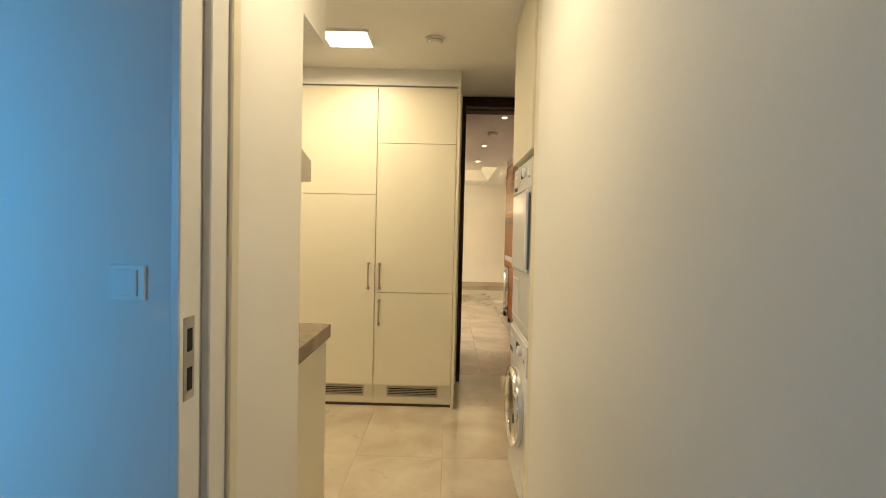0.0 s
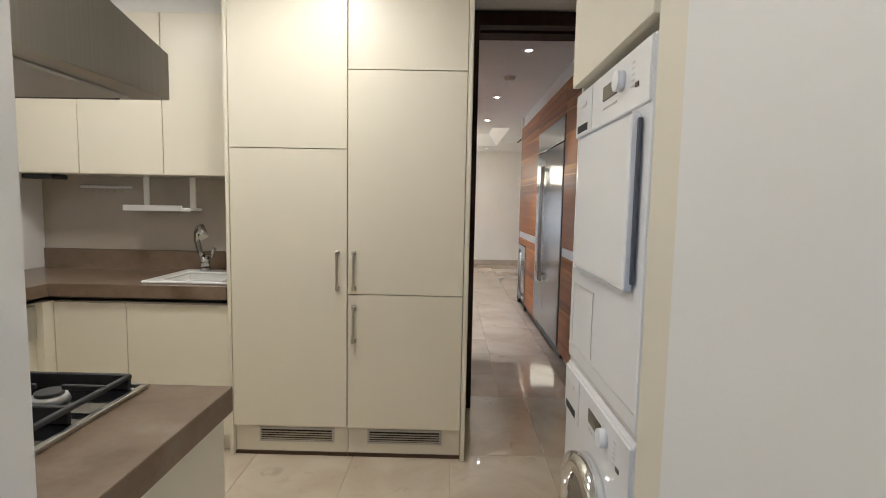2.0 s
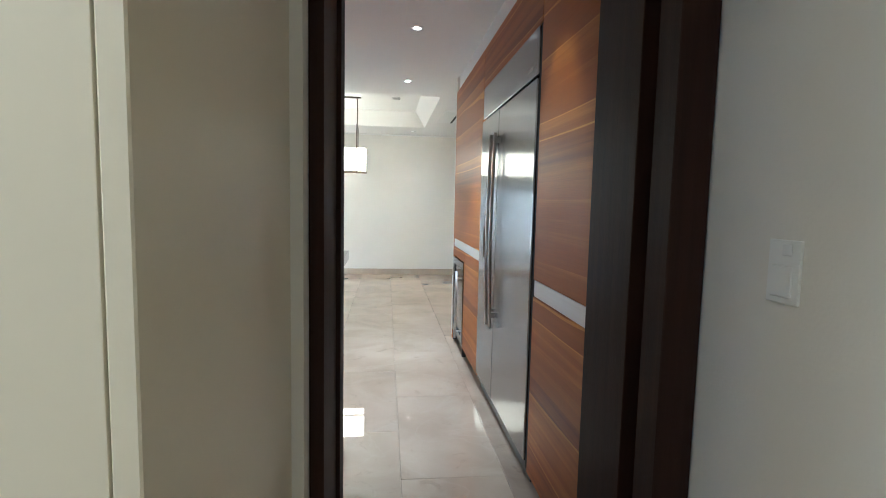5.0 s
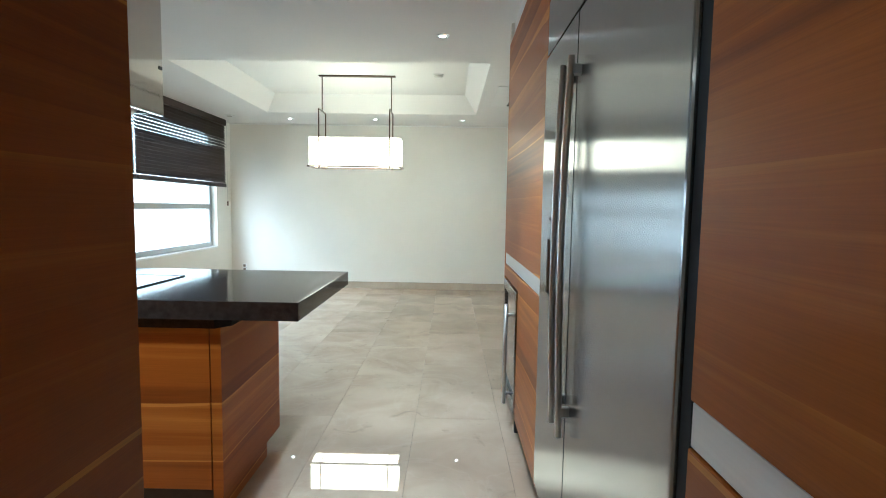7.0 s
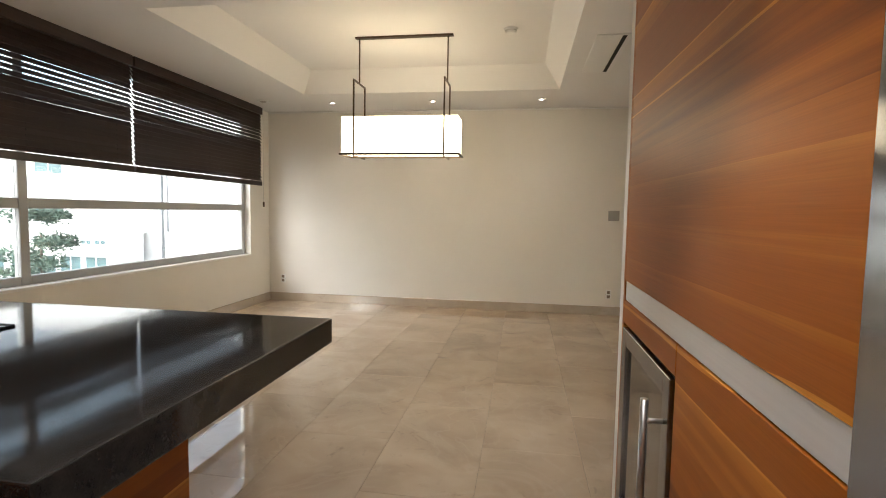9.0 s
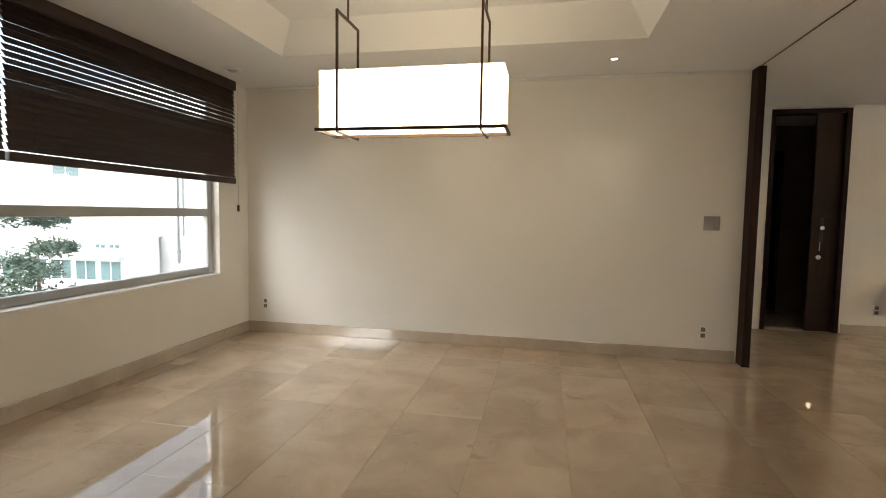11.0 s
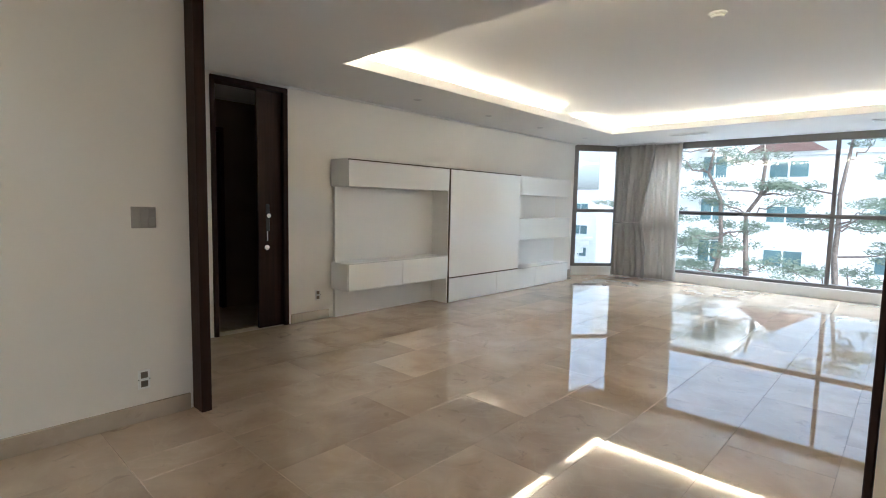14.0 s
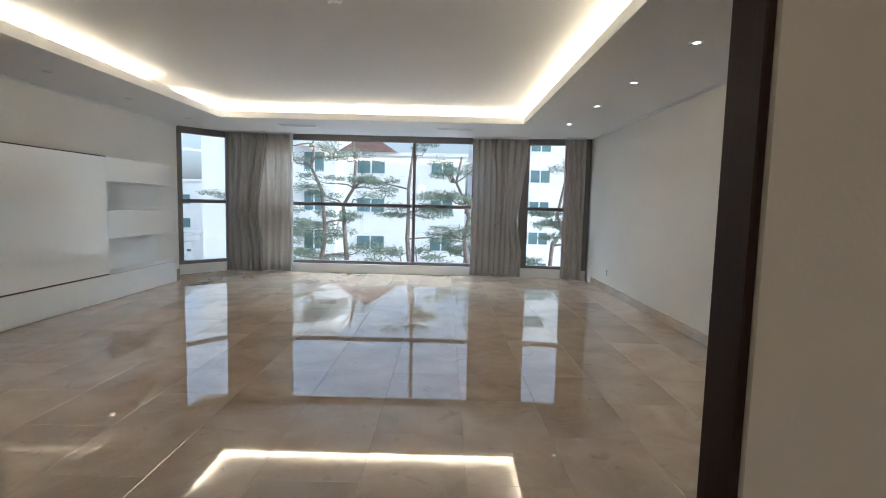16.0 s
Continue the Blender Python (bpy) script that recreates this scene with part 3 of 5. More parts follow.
    part("rim", ring(bmesh.new(), (x, y, z - 0.006), (0, 0, 1), 0.033, 0.048, 0.006, 24), ALU, t)
    part("reflector", ring(bmesh.new(), (x, y, z - 0.004), (0, 0, 1), 0.024, 0.033, 0.003, 24), CHROME, t)
    rod("bulb", (x, y, z - 0.003), (x, y, z - 0.0005), 0.024, lit, t, seg=20)
    return t


def smoke_detector(x, y, z):
    t = thing("smoke_detector", (x, y, z), "round white ceiling smoke detector", "smoke detector")
    rod("base", (x, y, z - 0.012), (x, y, z), 0.06, WHITE, t, seg=28)
    rod("head", (x, y, z - 0.035), (x, y, z - 0.012), 0.036, WHITE, t, seg=24, r2=0.052)
    part("vent_ring", ring(bmesh.new(), (x, y, z - 0.02), (0, 0, 1), 0.044, 0.05, 0.004, 24), GREYPLATE, t)
    return t


def wall_plate(name, label, category, c, n, w, h, material, keys):
    """A flat plate on a wall at c with outward normal n (axis letter and sign) and a list of keys (du, dz, w, h, material)."""
    t = thing(name, c, label, category)
    ax, sg = n

    def slab_at(nm, du, dz, ww, hh, d0, d1, m):
        lo, hi = sorted((sg * d0, sg * d1))
        if ax == "y":
            return box(nm, (c[0] + du - ww / 2, c[0] + du + ww / 2), (c[1] + lo, c[1] + hi), (c[2] + dz - hh / 2, c[2] + dz + hh / 2), m, t, bevel=0.0015)
        return box(nm, (c[0] + lo, c[0] + hi), (c[1] + du - ww / 2, c[1] + du + ww / 2), (c[2] + dz - hh / 2, c[2] + dz + hh / 2), m, t, bevel=0.0015)

    slab_at("plate", 0, 0, w, h, 0.0, 0.008, material)
    for nm, du, dz, ww, hh, m in keys:
        slab_at(nm, du, dz, ww, hh, 0.008, 0.012, m)
    return t


def bow_handle(parent, x, y, z0, z1, material=NICKEL):
    """An upright bar handle on two flattened feet, standing off a door that faces -y."""
    h = box("handle", (x - 0.006, x + 0.006), (y - 0.034, y - 0.026), (z0, z1), material, parent, "satin nickel bar handle", bevel=0.002)
    box("foot", (x - 0.009, x + 0.009), (y - 0.03, y), (z0, z0 + 0.02), material, h, bevel=0.002)
    box("foot", (x - 0.009, x + 0.009), (y - 0.03, y), (z1 - 0.02, z1), material, h, bevel=0.002)
    return h


# ---- start: door opening in blue daylight ----
df = struct(new("doorframe_passage"), "white painted door frame with a steel strike plate", "door frame")
df.location = (0.13, 1.05, 0)
box("jamb", (0.118, 0.138), (0.94, 1.03), (0, 2.3), WHITE, df, bevel=0.003)
box("seal", (0.12, 0.134), (1.03, 1.045), (0, 2.3), GREYPLATE, df)
box("door_stop", (0.118, 0.152), (1.045, 1.13), (0, 2.3), WHITE, df, bevel=0.003)
box("casing", (0.148, 0.162), (1.132, 1.18), (0, 2.3), CREAM, df, bevel=0.004)
sp = box("strike_plate", (0.137, 0.1405), (0.957, 1.0), (0.955, 1.135), STEEL_UP, df, "brushed steel strike plate", bevel=0.001)
for zz in (0.965, 1.05):
    box("latch_hole", (0.1385, 0.1415), (0.969, 0.989), (zz + 0.01, zz + 0.06), SHADOWGAP, sp)
wall_plate("light_switch", "white rocker light switch on the wall beside the door", "light switch", (0.03, 0.945, 1.21), ("y", -1), 0.075, 0.075, WHITE, [("rocker", 0.0, 0, 0.045, 0.055, WHITE)])

# ---- utility kitchen ----
FY = 3.65


def tall_cabinet(x0, x1, doors, grille, label):
    t = thing("tall_cabinet", ((x0 + x1) / 2, 3.95, 0), label, "cabinet", "tall cream cabinets")
    box("body", (x0, x1), (FY + 0.021, 4.265), (0.155, 2.40), CREAM, t)
    box("plinth", (x0, x1), (FY + 0.03, FY + 0.05), (0.0, 0.155), CREAM, t, bevel=0.001)
    box("floor_strip", (x0, x1), (FY + 0.022, FY + 0.03), (0.0, 0.018), BRONZE, t)
    v = box("vent_frame", (grille[0], grille[1]), (FY + 0.024, FY + 0.03), (0.07, 0.15), GREYPLATE, t, "grey metal vent grille", bevel=0.002)
    box("vent_opening", (grille[0] + 0.012, grille[1] - 0.012), (FY + 0.0215, FY + 0.026), (0.083, 0.137), SHADOWGAP, v)
    for k in range(4):
        box("slat", (grille[0] + 0.012, grille[1] - 0.012), (FY + 0.018, FY + 0.023), (0.087 + k * 0.0125, 0.0925 + k * 0.0125), NICKEL, v)
    for z0, z1, hx, hz0, hz1 in doors:
        d = box("door", (x0 + 0.002, x1 - 0.002), (FY, FY + 0.02), (z0 + 0.0022, z1 - 0.0022), CREAM, t, bevel=0.001, seg=2)
        if hx:
            bow_handle(d, hx, FY, hz0, hz1)
    return t


tall_cabinet(-0.445, 0.147, ((0.165, 1.595, 0.10, 0.89, 1.09), (1.595, 2.385, 0, 0, 0)), (-0.32, 0.075), "tall cream lacquered cabinet with one long and one short door")
tall_cabinet(0.149, 0.735, ((0.165, 0.868, 0.183, 0.62, 0.815), (0.868, 1.98, 0.183, 0.89, 1.09), (1.98, 2.385, 0, 0, 0)), (0.25, 0.64), "tall cream lacquered cabinet with three doors and a vented plinth")
struct(box("trim_cabinet_end", (0.737, 0.76), (FY - 0.004, 4.27), (0, 2.41), CREAM, bevel=0.002), "cream end panel of the tall cabinets", "panel")
struct(box("trim_cabinet_left_end", (-0.466, -0.447), (FY - 0.002, 4.27), (0.0, 2.41), CREAM, bevel=0.002), "cream end panel of the tall cabinets", "panel")
wallbox("soffit_over_cabinets", (-0.466, 0.76), (FY + 0.012, 4.27), (2.41, H), WALL, "white bulkhead above the tall cabinets", "soffit")
wallbox("soffit_over_wall_cabinets", (-1.9, -0.468), (3.95, 4.27), (2.345, H), WALL, "white bulkhead above the wall cabinets", "soffit")

# sink run: worktop with a cut-out, upstand, base and wall cabinets
SX0, SX1, SY0, SY1 = -0.93, -0.50, 3.72, 4.17
bm = holed((-1.898, -0.468), (3.64, 4.248), (0.827, 0.893), ((SX0, SX1), (SY0, SY1)), "z")
wt = tagged(part("worktop", bm, GRANITE), "brown granite worktop with an inset white sink", "worktop")
tagged(box("worktop", (-1.898, -1.38), (1.77, 3.638), (0.827, 0.893), GRANITE, bevel=0.003), "brown granite worktop along the side wall", "worktop")
tagged(box("upstand", (-1.898, -0.468), (4.25, 4.268), (0.827, 1.012), GRANITE, bevel=0.002), "brown granite upstand along the wall", "splashback")


# added panel; its beige colour paints the shade below the wall cabinets
UNDERSHADE = mat("under_cabinet_shade", (0.46, 0.41, 0.34), 0.35, noise_scale=3, tone=0.06, bump=0.05, bump_scale=60)
struct(box("trim_splashback", (-1.898, -0.468), (4.262, 4.2685), (1.014, 1.463), UNDERSHADE), "plain panel coloured as the shade under the wall cabinets, above the upstand", "splashback")


def cabinet_row(x0, x1, y_front, y_back, z0, z1, splits, label, name="base_cabinet"):
    edges = [x0, *splits, x1]
    for a, b in zip(edges, edges[1:]):
        t = thing(name, ((a + b) / 2, (y_front + y_back) / 2, z0), label, "cabinet", label)
        box("body", (a + 0.001, b - 0.001), (y_front + 0.021, y_back), (z0, z1), CREAM, t)
        box("door", (a + 0.002, b - 0.002), (y_front, y_front + 0.02), (z0 + 0.002, z1 - 0.004), CREAM, t, bevel=0.0015)


cabinet_row(-1.38, -0.468, 3.665, 4.25, 0.1, 0.797, (-1.0,), "cream base cabinet under the granite worktop")
# near-black strip painted in for the shade of the recess under the worktop
box_gap = struct(box("trim_worktop_gap", (-1.38, -0.468), (3.70, 3.72), (0.799, 0.826), SHADOWGAP), "", "trim")
struct(box("trim_base_plinth", (-1.38, -0.468), (3.72, 3.74), (0.0, 0.1), CREAM), "cream plinth under the base cabinets", "plinth")
cabinet_row(-1.898, -0.468, 3.93, 4.268, 1.465, 2.343, (-1.41, -0.935), "cream wall cabinet above the sink", "wall_cabinet")
struct(box("trim_corner_filler", (-1.44, -1.382), (3.60, 3.68), (0.0, 0.80), CREAM), "cream corner filler strip", "panel")
t = thing("base_cabinet", (-1.65, 2.7, 0), "cream base cabinet along the side wall", "cabinet")
box("body", (-1.898, -1.425), (1.77, 3.60), (0.0, 0.797), CREAM, t)
box("drawer", (-1.424, -1.404), (3.25, 3.585), (0.62, 0.79), STEEL_UP, t, "grey metal pull-out front", bevel=0.002)
box("drawer", (-1.424, -1.404), (1.8, 3.245), (0.1, 0.79), CREAM, t, bevel=0.002)

sk = thing("kitchen_sink", (-0.715, 3.95, 0.9), "white ceramic sink inset in the granite worktop", "sink")
bm = bmesh.new()
add_box(bm, (SX0 - 0.015, SX0 + 0.05), (SY0 - 0.015, SY1 + 0.015), (0.8935, 0.906), 0.004)
add_box(bm, (SX1 - 0.05, SX1 + 0.015), (SY0 - 0.015, SY1 + 0.015), (0.8935, 0.906), 0.004)
add_box(bm, (SX0 + 0.045, SX1 - 0.045), (SY0 - 0.015, SY0 + 0.05), (0.8935, 0.906), 0.004)
add_box(bm, (SX0 + 0.045, SX1 - 0.045), (SY1 - 0.10, SY1 + 0.015), (0.8935, 0.906), 0.004)
part("rim", bm, ENAMEL, sk)
bm = bmesh.new()
add_box(bm, (SX0 + 0.03, SX1 - 0.03), (SY0 + 0.03, SY1 - 0.08), (0.72, 0.73))
add_box(bm, (SX0 + 0.03, SX0 + 0.05), (SY0 + 0.03, SY1 - 0.08), (0.73, 0.893))
add_box(bm, (SX1 - 0.05, SX1 - 0.03), (SY0 + 0.03, SY1 - 0.08), (0.73, 0.893))
add_box(bm, (SX0 + 0.05, SX1 - 0.05), (SY0 + 0.03, SY0 + 0.05), (0.73, 0.893))
add_box(bm, (SX0 + 0.05, SX1 - 0.05), (SY1 - 0.1, SY1 - 0.08), (0.73, 0.893))
part("basin", bm, ENAMEL, sk)
rod("drain", (-0.715, 3.93, 0.73), (-0.715, 3.93, 0.734), 0.045, CHROME, sk, seg=20)
# chrome made darker: the dark surroundings it mirrors are put into the colour
DIMCHROME = mat("darkened_chrome", (0.42, 0.41, 0.4), 0.12, 1.0)
fc = thing("kitchen_tap", (-0.810, 4.13, 0.906), "chrome kitchen tap with a pull-out spray head", "tap")
rod("base", (-0.810, 4.13, 0.906), (-0.810, 4.13, 0.925), 0.032, DIMCHROME, fc, seg=20, r2=0.028)
rod("body", (-0.810, 4.13, 0.92), (-0.814, 4.125, 0.995), 0.024, DIMCHROME, fc, seg=20, r2=0.026)
tube("neck", [(-0.815, 4.125, 0.97), (-0.835, 4.11, 1.03), (-0.842, 4.095, 1.09), (-0.832, 4.075, 1.14), (-0.808, 4.05, 1.168), (-0.778, 4.02, 1.168)], 0.0165, DIMCHROME, fc)
rod("spray_head", (-0.785, 4.03, 1.178), (-0.748, 3.985, 1.118), 0.02, DIMCHROME, fc, seg=18, r2=0.027)
tube("lever", [(-0.800, 4.13, 0.985), (-0.765, 4.115, 0.995), (-0.745, 4.10, 1.045)], 0.009, DIMCHROME, fc)

rk = thing("hanging_shelf", (-1.0, 4.2, 1.46), "white metal shelf hanging under the wall cabinets", "shelf")
for xx in (-1.165, -0.885):
    box("hanger", (xx - 0.017, xx + 0.017), (4.14, 4.15), (1.28, 1.464), WHITE, rk, bevel=0.001)
box("tray", (-1.245, -0.86), (4.05, 4.20), (1.262, 1.28), WHITE, rk, bevel=0.003)
box("lip", (-1.245, -0.90), (4.04, 4.05), (1.262, 1.295), ALU, rk, bevel=0.001)
rk = thing("utensil_rail", (-1.3, 4.25, 1.4), "white rail with small hooks on the kitchen wall", "rail")
rod("bar", (-1.63, 4.235, 1.40), (-1.31, 4.235, 1.40), 0.009, WHITE, rk)
for k in range(6):
    tube("hook", [(-1.59 + k * 0.045, 4.235, 1.39), (-1.59 + k * 0.045, 4.22, 1.37), (-1.59 + k * 0.045, 4.21, 1.378)], 0.0025, CHROME, rk, seg=6)
for xx in (-1.61, -1.33):
    rod("bracket", (xx, 4.235, 1.40), (xx, 4.269, 1.40), 0.008, WHITE, rk)
tl = thing("under_cabinet_lamp", (-1.7, 4.1, 1.45), "black under-cabinet lamp in the corner", "lamp")
box("body", (-1.80, -1.62), (4.0, 4.12), (1.435, 1.464), BLACK, tl, bevel=0.008, seg=2)

# stove run
t = thing("base_cabinet", (-0.6, 2.05, 0), "cream base cabinet with a plain end panel under the gas hob", "cabinet")
box("body", (-1.375, 0.08), (1.77, 2.33), (0.0, 0.79), CREAM, t)
box("end_panel", (0.081, 0.103), (1.77, 2.36), (0.0, 0.792), CREAM, t, bevel=0.0015)
for a, b in ((-1.37, -0.72), (-0.72, -0.1), (-0.1, 0.08)):
    box("door", (a + 0.002, b - 0.002), (2.331, 2.351), (0.1, 0.788), CREAM, t, bevel=0.0015)
tagged(box("worktop", (-1.375, 0.12), (1.769, 2.378), (0.796, 0.862), GRANITE, bevel=0.004, seg=2), "brown granite worktop holding the gas hob", "worktop")
hb = thing("gas_hob", (-0.4, 2.1, 0.862), "steel gas hob with black cast-iron pan supports", "gas hob")
HX, HY = (-0.70, -0.09), (1.87, 2.345)
box("tray", HX, HY, (0.862, 0.868), BLACKGLASS, hb, bevel=0.002)
bm = bmesh.new()
add_box(bm, (HX[0] - 0.01, HX[1] + 0.01), (HY[0] - 0.01, HY[0] + 0.004), (0.862, 0.874), 0.002)
add_box(bm, (HX[0] - 0.01, HX[1] + 0.01), (HY[1] - 0.004, HY[1] + 0.01), (0.862, 0.874), 0.002)
add_box(bm, (HX[0] - 0.01, HX[0] + 0.004), (HY[0] + 0.004, HY[1] - 0.004), (0.862, 0.874), 0.002)
add_box(bm, (HX[1] - 0.004, HX[1] + 0.01), (HY[0] + 0.004, HY[1] - 0.004), (0.862, 0.874), 0.002)
part("rim", bm, STEEL_UP, hb, "brushed steel rim")
for bx, by, br in ((-0.24, 2.02, 0.055), (-0.24, 2.24, 0.04), (-0.54, 2.02, 0.045), (-0.54, 2.24, 0.05)):
    bu = rod("burner", (bx, by, 0.868), (bx, by, 0.884), br, ALU, hb, seg=24, r2=br * 0.85)
    rod("cap", (bx, by, 0.884), (bx, by, 0.892), br * 0.72, IRON, bu, seg=24)
for bx in (-0.24, -0.54):
    bm = bmesh.new()
    for yy in (1.91, 2.13, 2.325):
        add_box(bm, (bx - 0.13, bx + 0.13), (yy - 0.006, yy + 0.006), (0.868, 0.905), 0.002)
    for xx in (bx - 0.13, bx + 0.13):
        add_box(bm, (xx - 0.006, xx + 0.006), (1.91, 2.325), (0.895, 0.906), 0.002)
    for yy in (2.02, 2.24):
        add_box(bm, (bx - 0.13, bx - 0.03), (yy - 0.005, yy + 0.005), (0.896, 0.908), 0.002)
        add_box(bm, (bx + 0.03, bx + 0.13), (yy - 0.005, yy + 0.005), (0.896, 0.908), 0.002)
    part("pan_support", bm, IRON, hb, "black cast-iron pan support")

hd = thing("cooker_hood", (-0.4, 2.0, 1.55), "flat grey steel cooker hood over the gas hob", "cooker hood")
bm = bmesh.new()
lo = [bm.verts.new(p) for p in ((-0.86, 1.767, 1.55), (0.04, 1.767, 1.55), (0.04, 2.267, 1.55), (-0.86, 2.267, 1.55))]
hi = [bm.verts.new(p) for p in ((-0.86, 1.767, 1.76), (0.04, 1.767, 1.76), (0.04, 2.267, 1.648), (-0.86, 2.267, 1.648))]
bm.faces.new(lo), bm.faces.new(hi)
for i in range(4):
    bm.faces.new((lo[i], lo[(i + 1) % 4], hi[(i + 1) % 4], hi[i]))
part("body", bm, STEEL_UP, hd)
box("filter", (-0.80, -0.02), (1.80, 2.22), (1.543, 1.55), GREYPLATE, hd, "grey metal grease filter", bevel=0.002)
box("switch_strip", (-0.30, -0.06), (2.225, 2.25), (1.546, 1.5495), BLACK, hd)
box("flue", (-0.55, -0.25), (1.767, 2.05), (1.70, 2.14), STEEL_UP, hd, bevel=0.002)

# laundry stack in its niche
struct(box("trim_niche_edge", (1.066, 1.70), (2.03, 2.17), (0, H), CREAM, bevel=0.004), "cream painted end of the laundry niche", "trim")
MX, MY = 1.07, (2.19, 2.80)


def control_panel(t, z0, z1, zk, drawer):
    p = box("control_panel", (MX - 0.006, MX + 0.004), (MY[0] + 0.004, MY[1] - 0.004), (z0, z1), ENAMEL, t, bevel=0.003)
    box("display", (MX - 0.0085, MX - 0.005), (2.40, 2.51), (zk - 0.02, zk + 0.018), BLACKGLASS, p, "dark display window", bevel=0.001)
    rod("knob", (MX - 0.024, 2.365, zk), (MX - 0.005, 2.365, zk), 0.024, WHITE, p, "white programme knob", seg=24)
    for k in range(5):
        box("button", (MX - 0.008, MX - 0.005), (2.40 + 0.024 * k, 2.412 + 0.024 * k), (zk - 0.042, zk - 0.037), GREYPLATE, p)
        box("mark", (MX - 0.0075, MX - 0.005), (2.285, 2.30), (zk - 0.03 + 0.013 * k, zk - 0.027 + 0.013 * k), GREYPLATE, p)
    box("indicator", (MX - 0.008, MX - 0.005), (2.255, 2.275), (zk - 0.035, zk - 0.025), BRONZE, p)
    box("seam", (MX - 0.0075, MX - 0.005), (2.615, 2.618), (z0 + 0.004, z1 - 0.004), GREYPLATE, p)
    box("badge", (MX - 0.0075, MX - 0.005), (2.68, 2.74), (zk + 0.005, zk + 0.018), GREYPLATE, p, "small grey maker badge")
    if drawer:
        box("drawer_grip", (MX - 0.0075, MX - 0.005), (2.66, 2.77), (z0 + 0.012, z0 + 0.034), SHADOWGAP, p)
    return p


wm = thing("washing_machine", (1.35, 2.5, 0), "white front-loading washing machine with a chrome-ringed porthole", "washing machine")
box("body", (MX, 1.66), MY, (0.02, 0.822), ENAMEL, wm, bevel=0.008, seg=2)
for xx, yy in ((1.10, 2.22), (1.10, 2.77), (1.62, 2.22), (1.62, 2.77)):
    rod("foot", (xx, yy, 0.0), (xx, yy, 0.025), 0.018, BLACK, wm)
control_panel(wm, 0.665, 0.812, 0.755, True)
dr = part("porthole_ring", ring(bmesh.new(), (MX - 0.045, 2.46, 0.45), (1, 0, 0), 0.145, 0.2, 0.045, 48), CHROME, wm, "chrome porthole ring", smooth=True)
rod("porthole_glass", (MX - 0.035, 2.46, 0.45), (MX - 0.012, 2.46, 0.45), 0.146, BLACKGLASS, dr, "dark curved glass", seg=40, r2=0.12)
box("latch", (MX - 0.05, MX - 0.03), (2.266, 2.286), (0.43, 0.47), BLACK, dr)
box("hinge", (MX - 0.03, MX), (2.645, 2.665), (0.40, 0.50), CHROME, dr)
box("service_flap", (MX - 0.003, MX + 0.002), (2.22, 2.42), (0.05, 0.16), ENAMEL, wm, bevel=0.001)
dm = thing("tumble_dryer", (1.35, 2.5, 0.83), "white tumble dryer stacked on the washing machine", "tumble dryer")
box("body", (MX, 1.66), MY, (0.84, 1.69), ENAMEL, dm, bevel=0.008, seg=2)
box("stacking_kit", (MX + 0.01, 1.66), MY, (0.823, 0.842), GREYPLATE, dm)
control_panel(dm, 1.55, 1.685, 1.63, True)
dd = box("door", (MX - 0.022, MX - 0.002), (2.242, 2.705), (1.146, 1.54), ENAMEL, dm, "thick white rounded door", bevel=0.018, seg=4)
# grey strip on the surface; the recess's shade is painted by its colour
box("door_grip", (MX - 0.012, MX - 0.002), (2.228, 2.2405), (1.165, 1.525), mat("grip_shade_grey", (0.09, 0.09, 0.095), 0.4), dd, "dark grey strip coloured as the shade of a grip recess", bevel=0.005, seg=2)
bm = bmesh.new()
for yy in ((2.54, 2.543), (2.757, 2.76)):
    add_box(bm, (MX - 0.0015, MX + 0.001), yy, (0.90, 1.09))
add_box(bm, (MX - 0.0015, MX + 0.001), (2.54, 2.76), (1.085, 1.093))
part("filter_flap", bm, GREYPLATE, dm)
bm = bmesh.new()
add_box(bm, (MX - 0.0015, MX + 0.001), (2.20, 2.79), (0.886, 0.889))
part("plinth_seam", bm, GREYPLATE, dm)
t = thing("wall_cabinet", (1.35, 2.5, 1.72), "cream wall cabinet above the tumble dryer", "cabinet")
box("body", (1.08, 1.69), (2.175, 2.83), (1.72, 2.52), CREAM, t)
box("door", (1.056, 1.078), (2.175, 2.83), (1.716, 2.515), CREAM, t, bevel=0.0015)
struct(box("trim_niche_far_side", (1.09, 1.70), (2.832, 2.85), (0, H), CREAM, bevel=0.002), "cream side panel of the laundry niche", "trim")
struct(box("trim_wall_panel", (1.688, 1.6985), (2.852, 3.86), (0.0, 2.5), CREAM, bevel=0.002), "pale smooth wall panel with a fine joint", "panel")
wall_plate("light_switch", "white two-key light switch on the papered wall", "light switch", (1.70, 4.10, 1.203), ("x", -1), 0.075, 0.12, WHITE, [("rocker", 0.0, -0.018, 0.05, 0.06, WHITE), ("indicator", -0.01, 0.042, 0.022, 0.022, ENAMEL)])

# ceiling fittings
# the panel at x -1.12 is an unseen fitting added for its lamp
for px in (0.035, -1.12):
    t = thing("ceiling_panel_light", (px, 3.07, H), "square glowing ceiling panel light", "ceiling light", "utility ceiling lights")
    part("frame", holed((px - 0.15, px + 0.15), (2.93, 3.21), (H - 0.016, H - 0.001), ((px - 0.135, px + 0.135), (2.945, 3.195)), "z"), WHITE, t)
    box("diffuser", (px - 0.135, px + 0.135), (2.945, 3.195), (H - 0.012, H - 0.002), PANELFACE, t)
smoke_detector(0.58, 3.06, H)
# unseen fitting added round the passage fill lamp
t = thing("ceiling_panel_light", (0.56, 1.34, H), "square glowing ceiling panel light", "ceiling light")
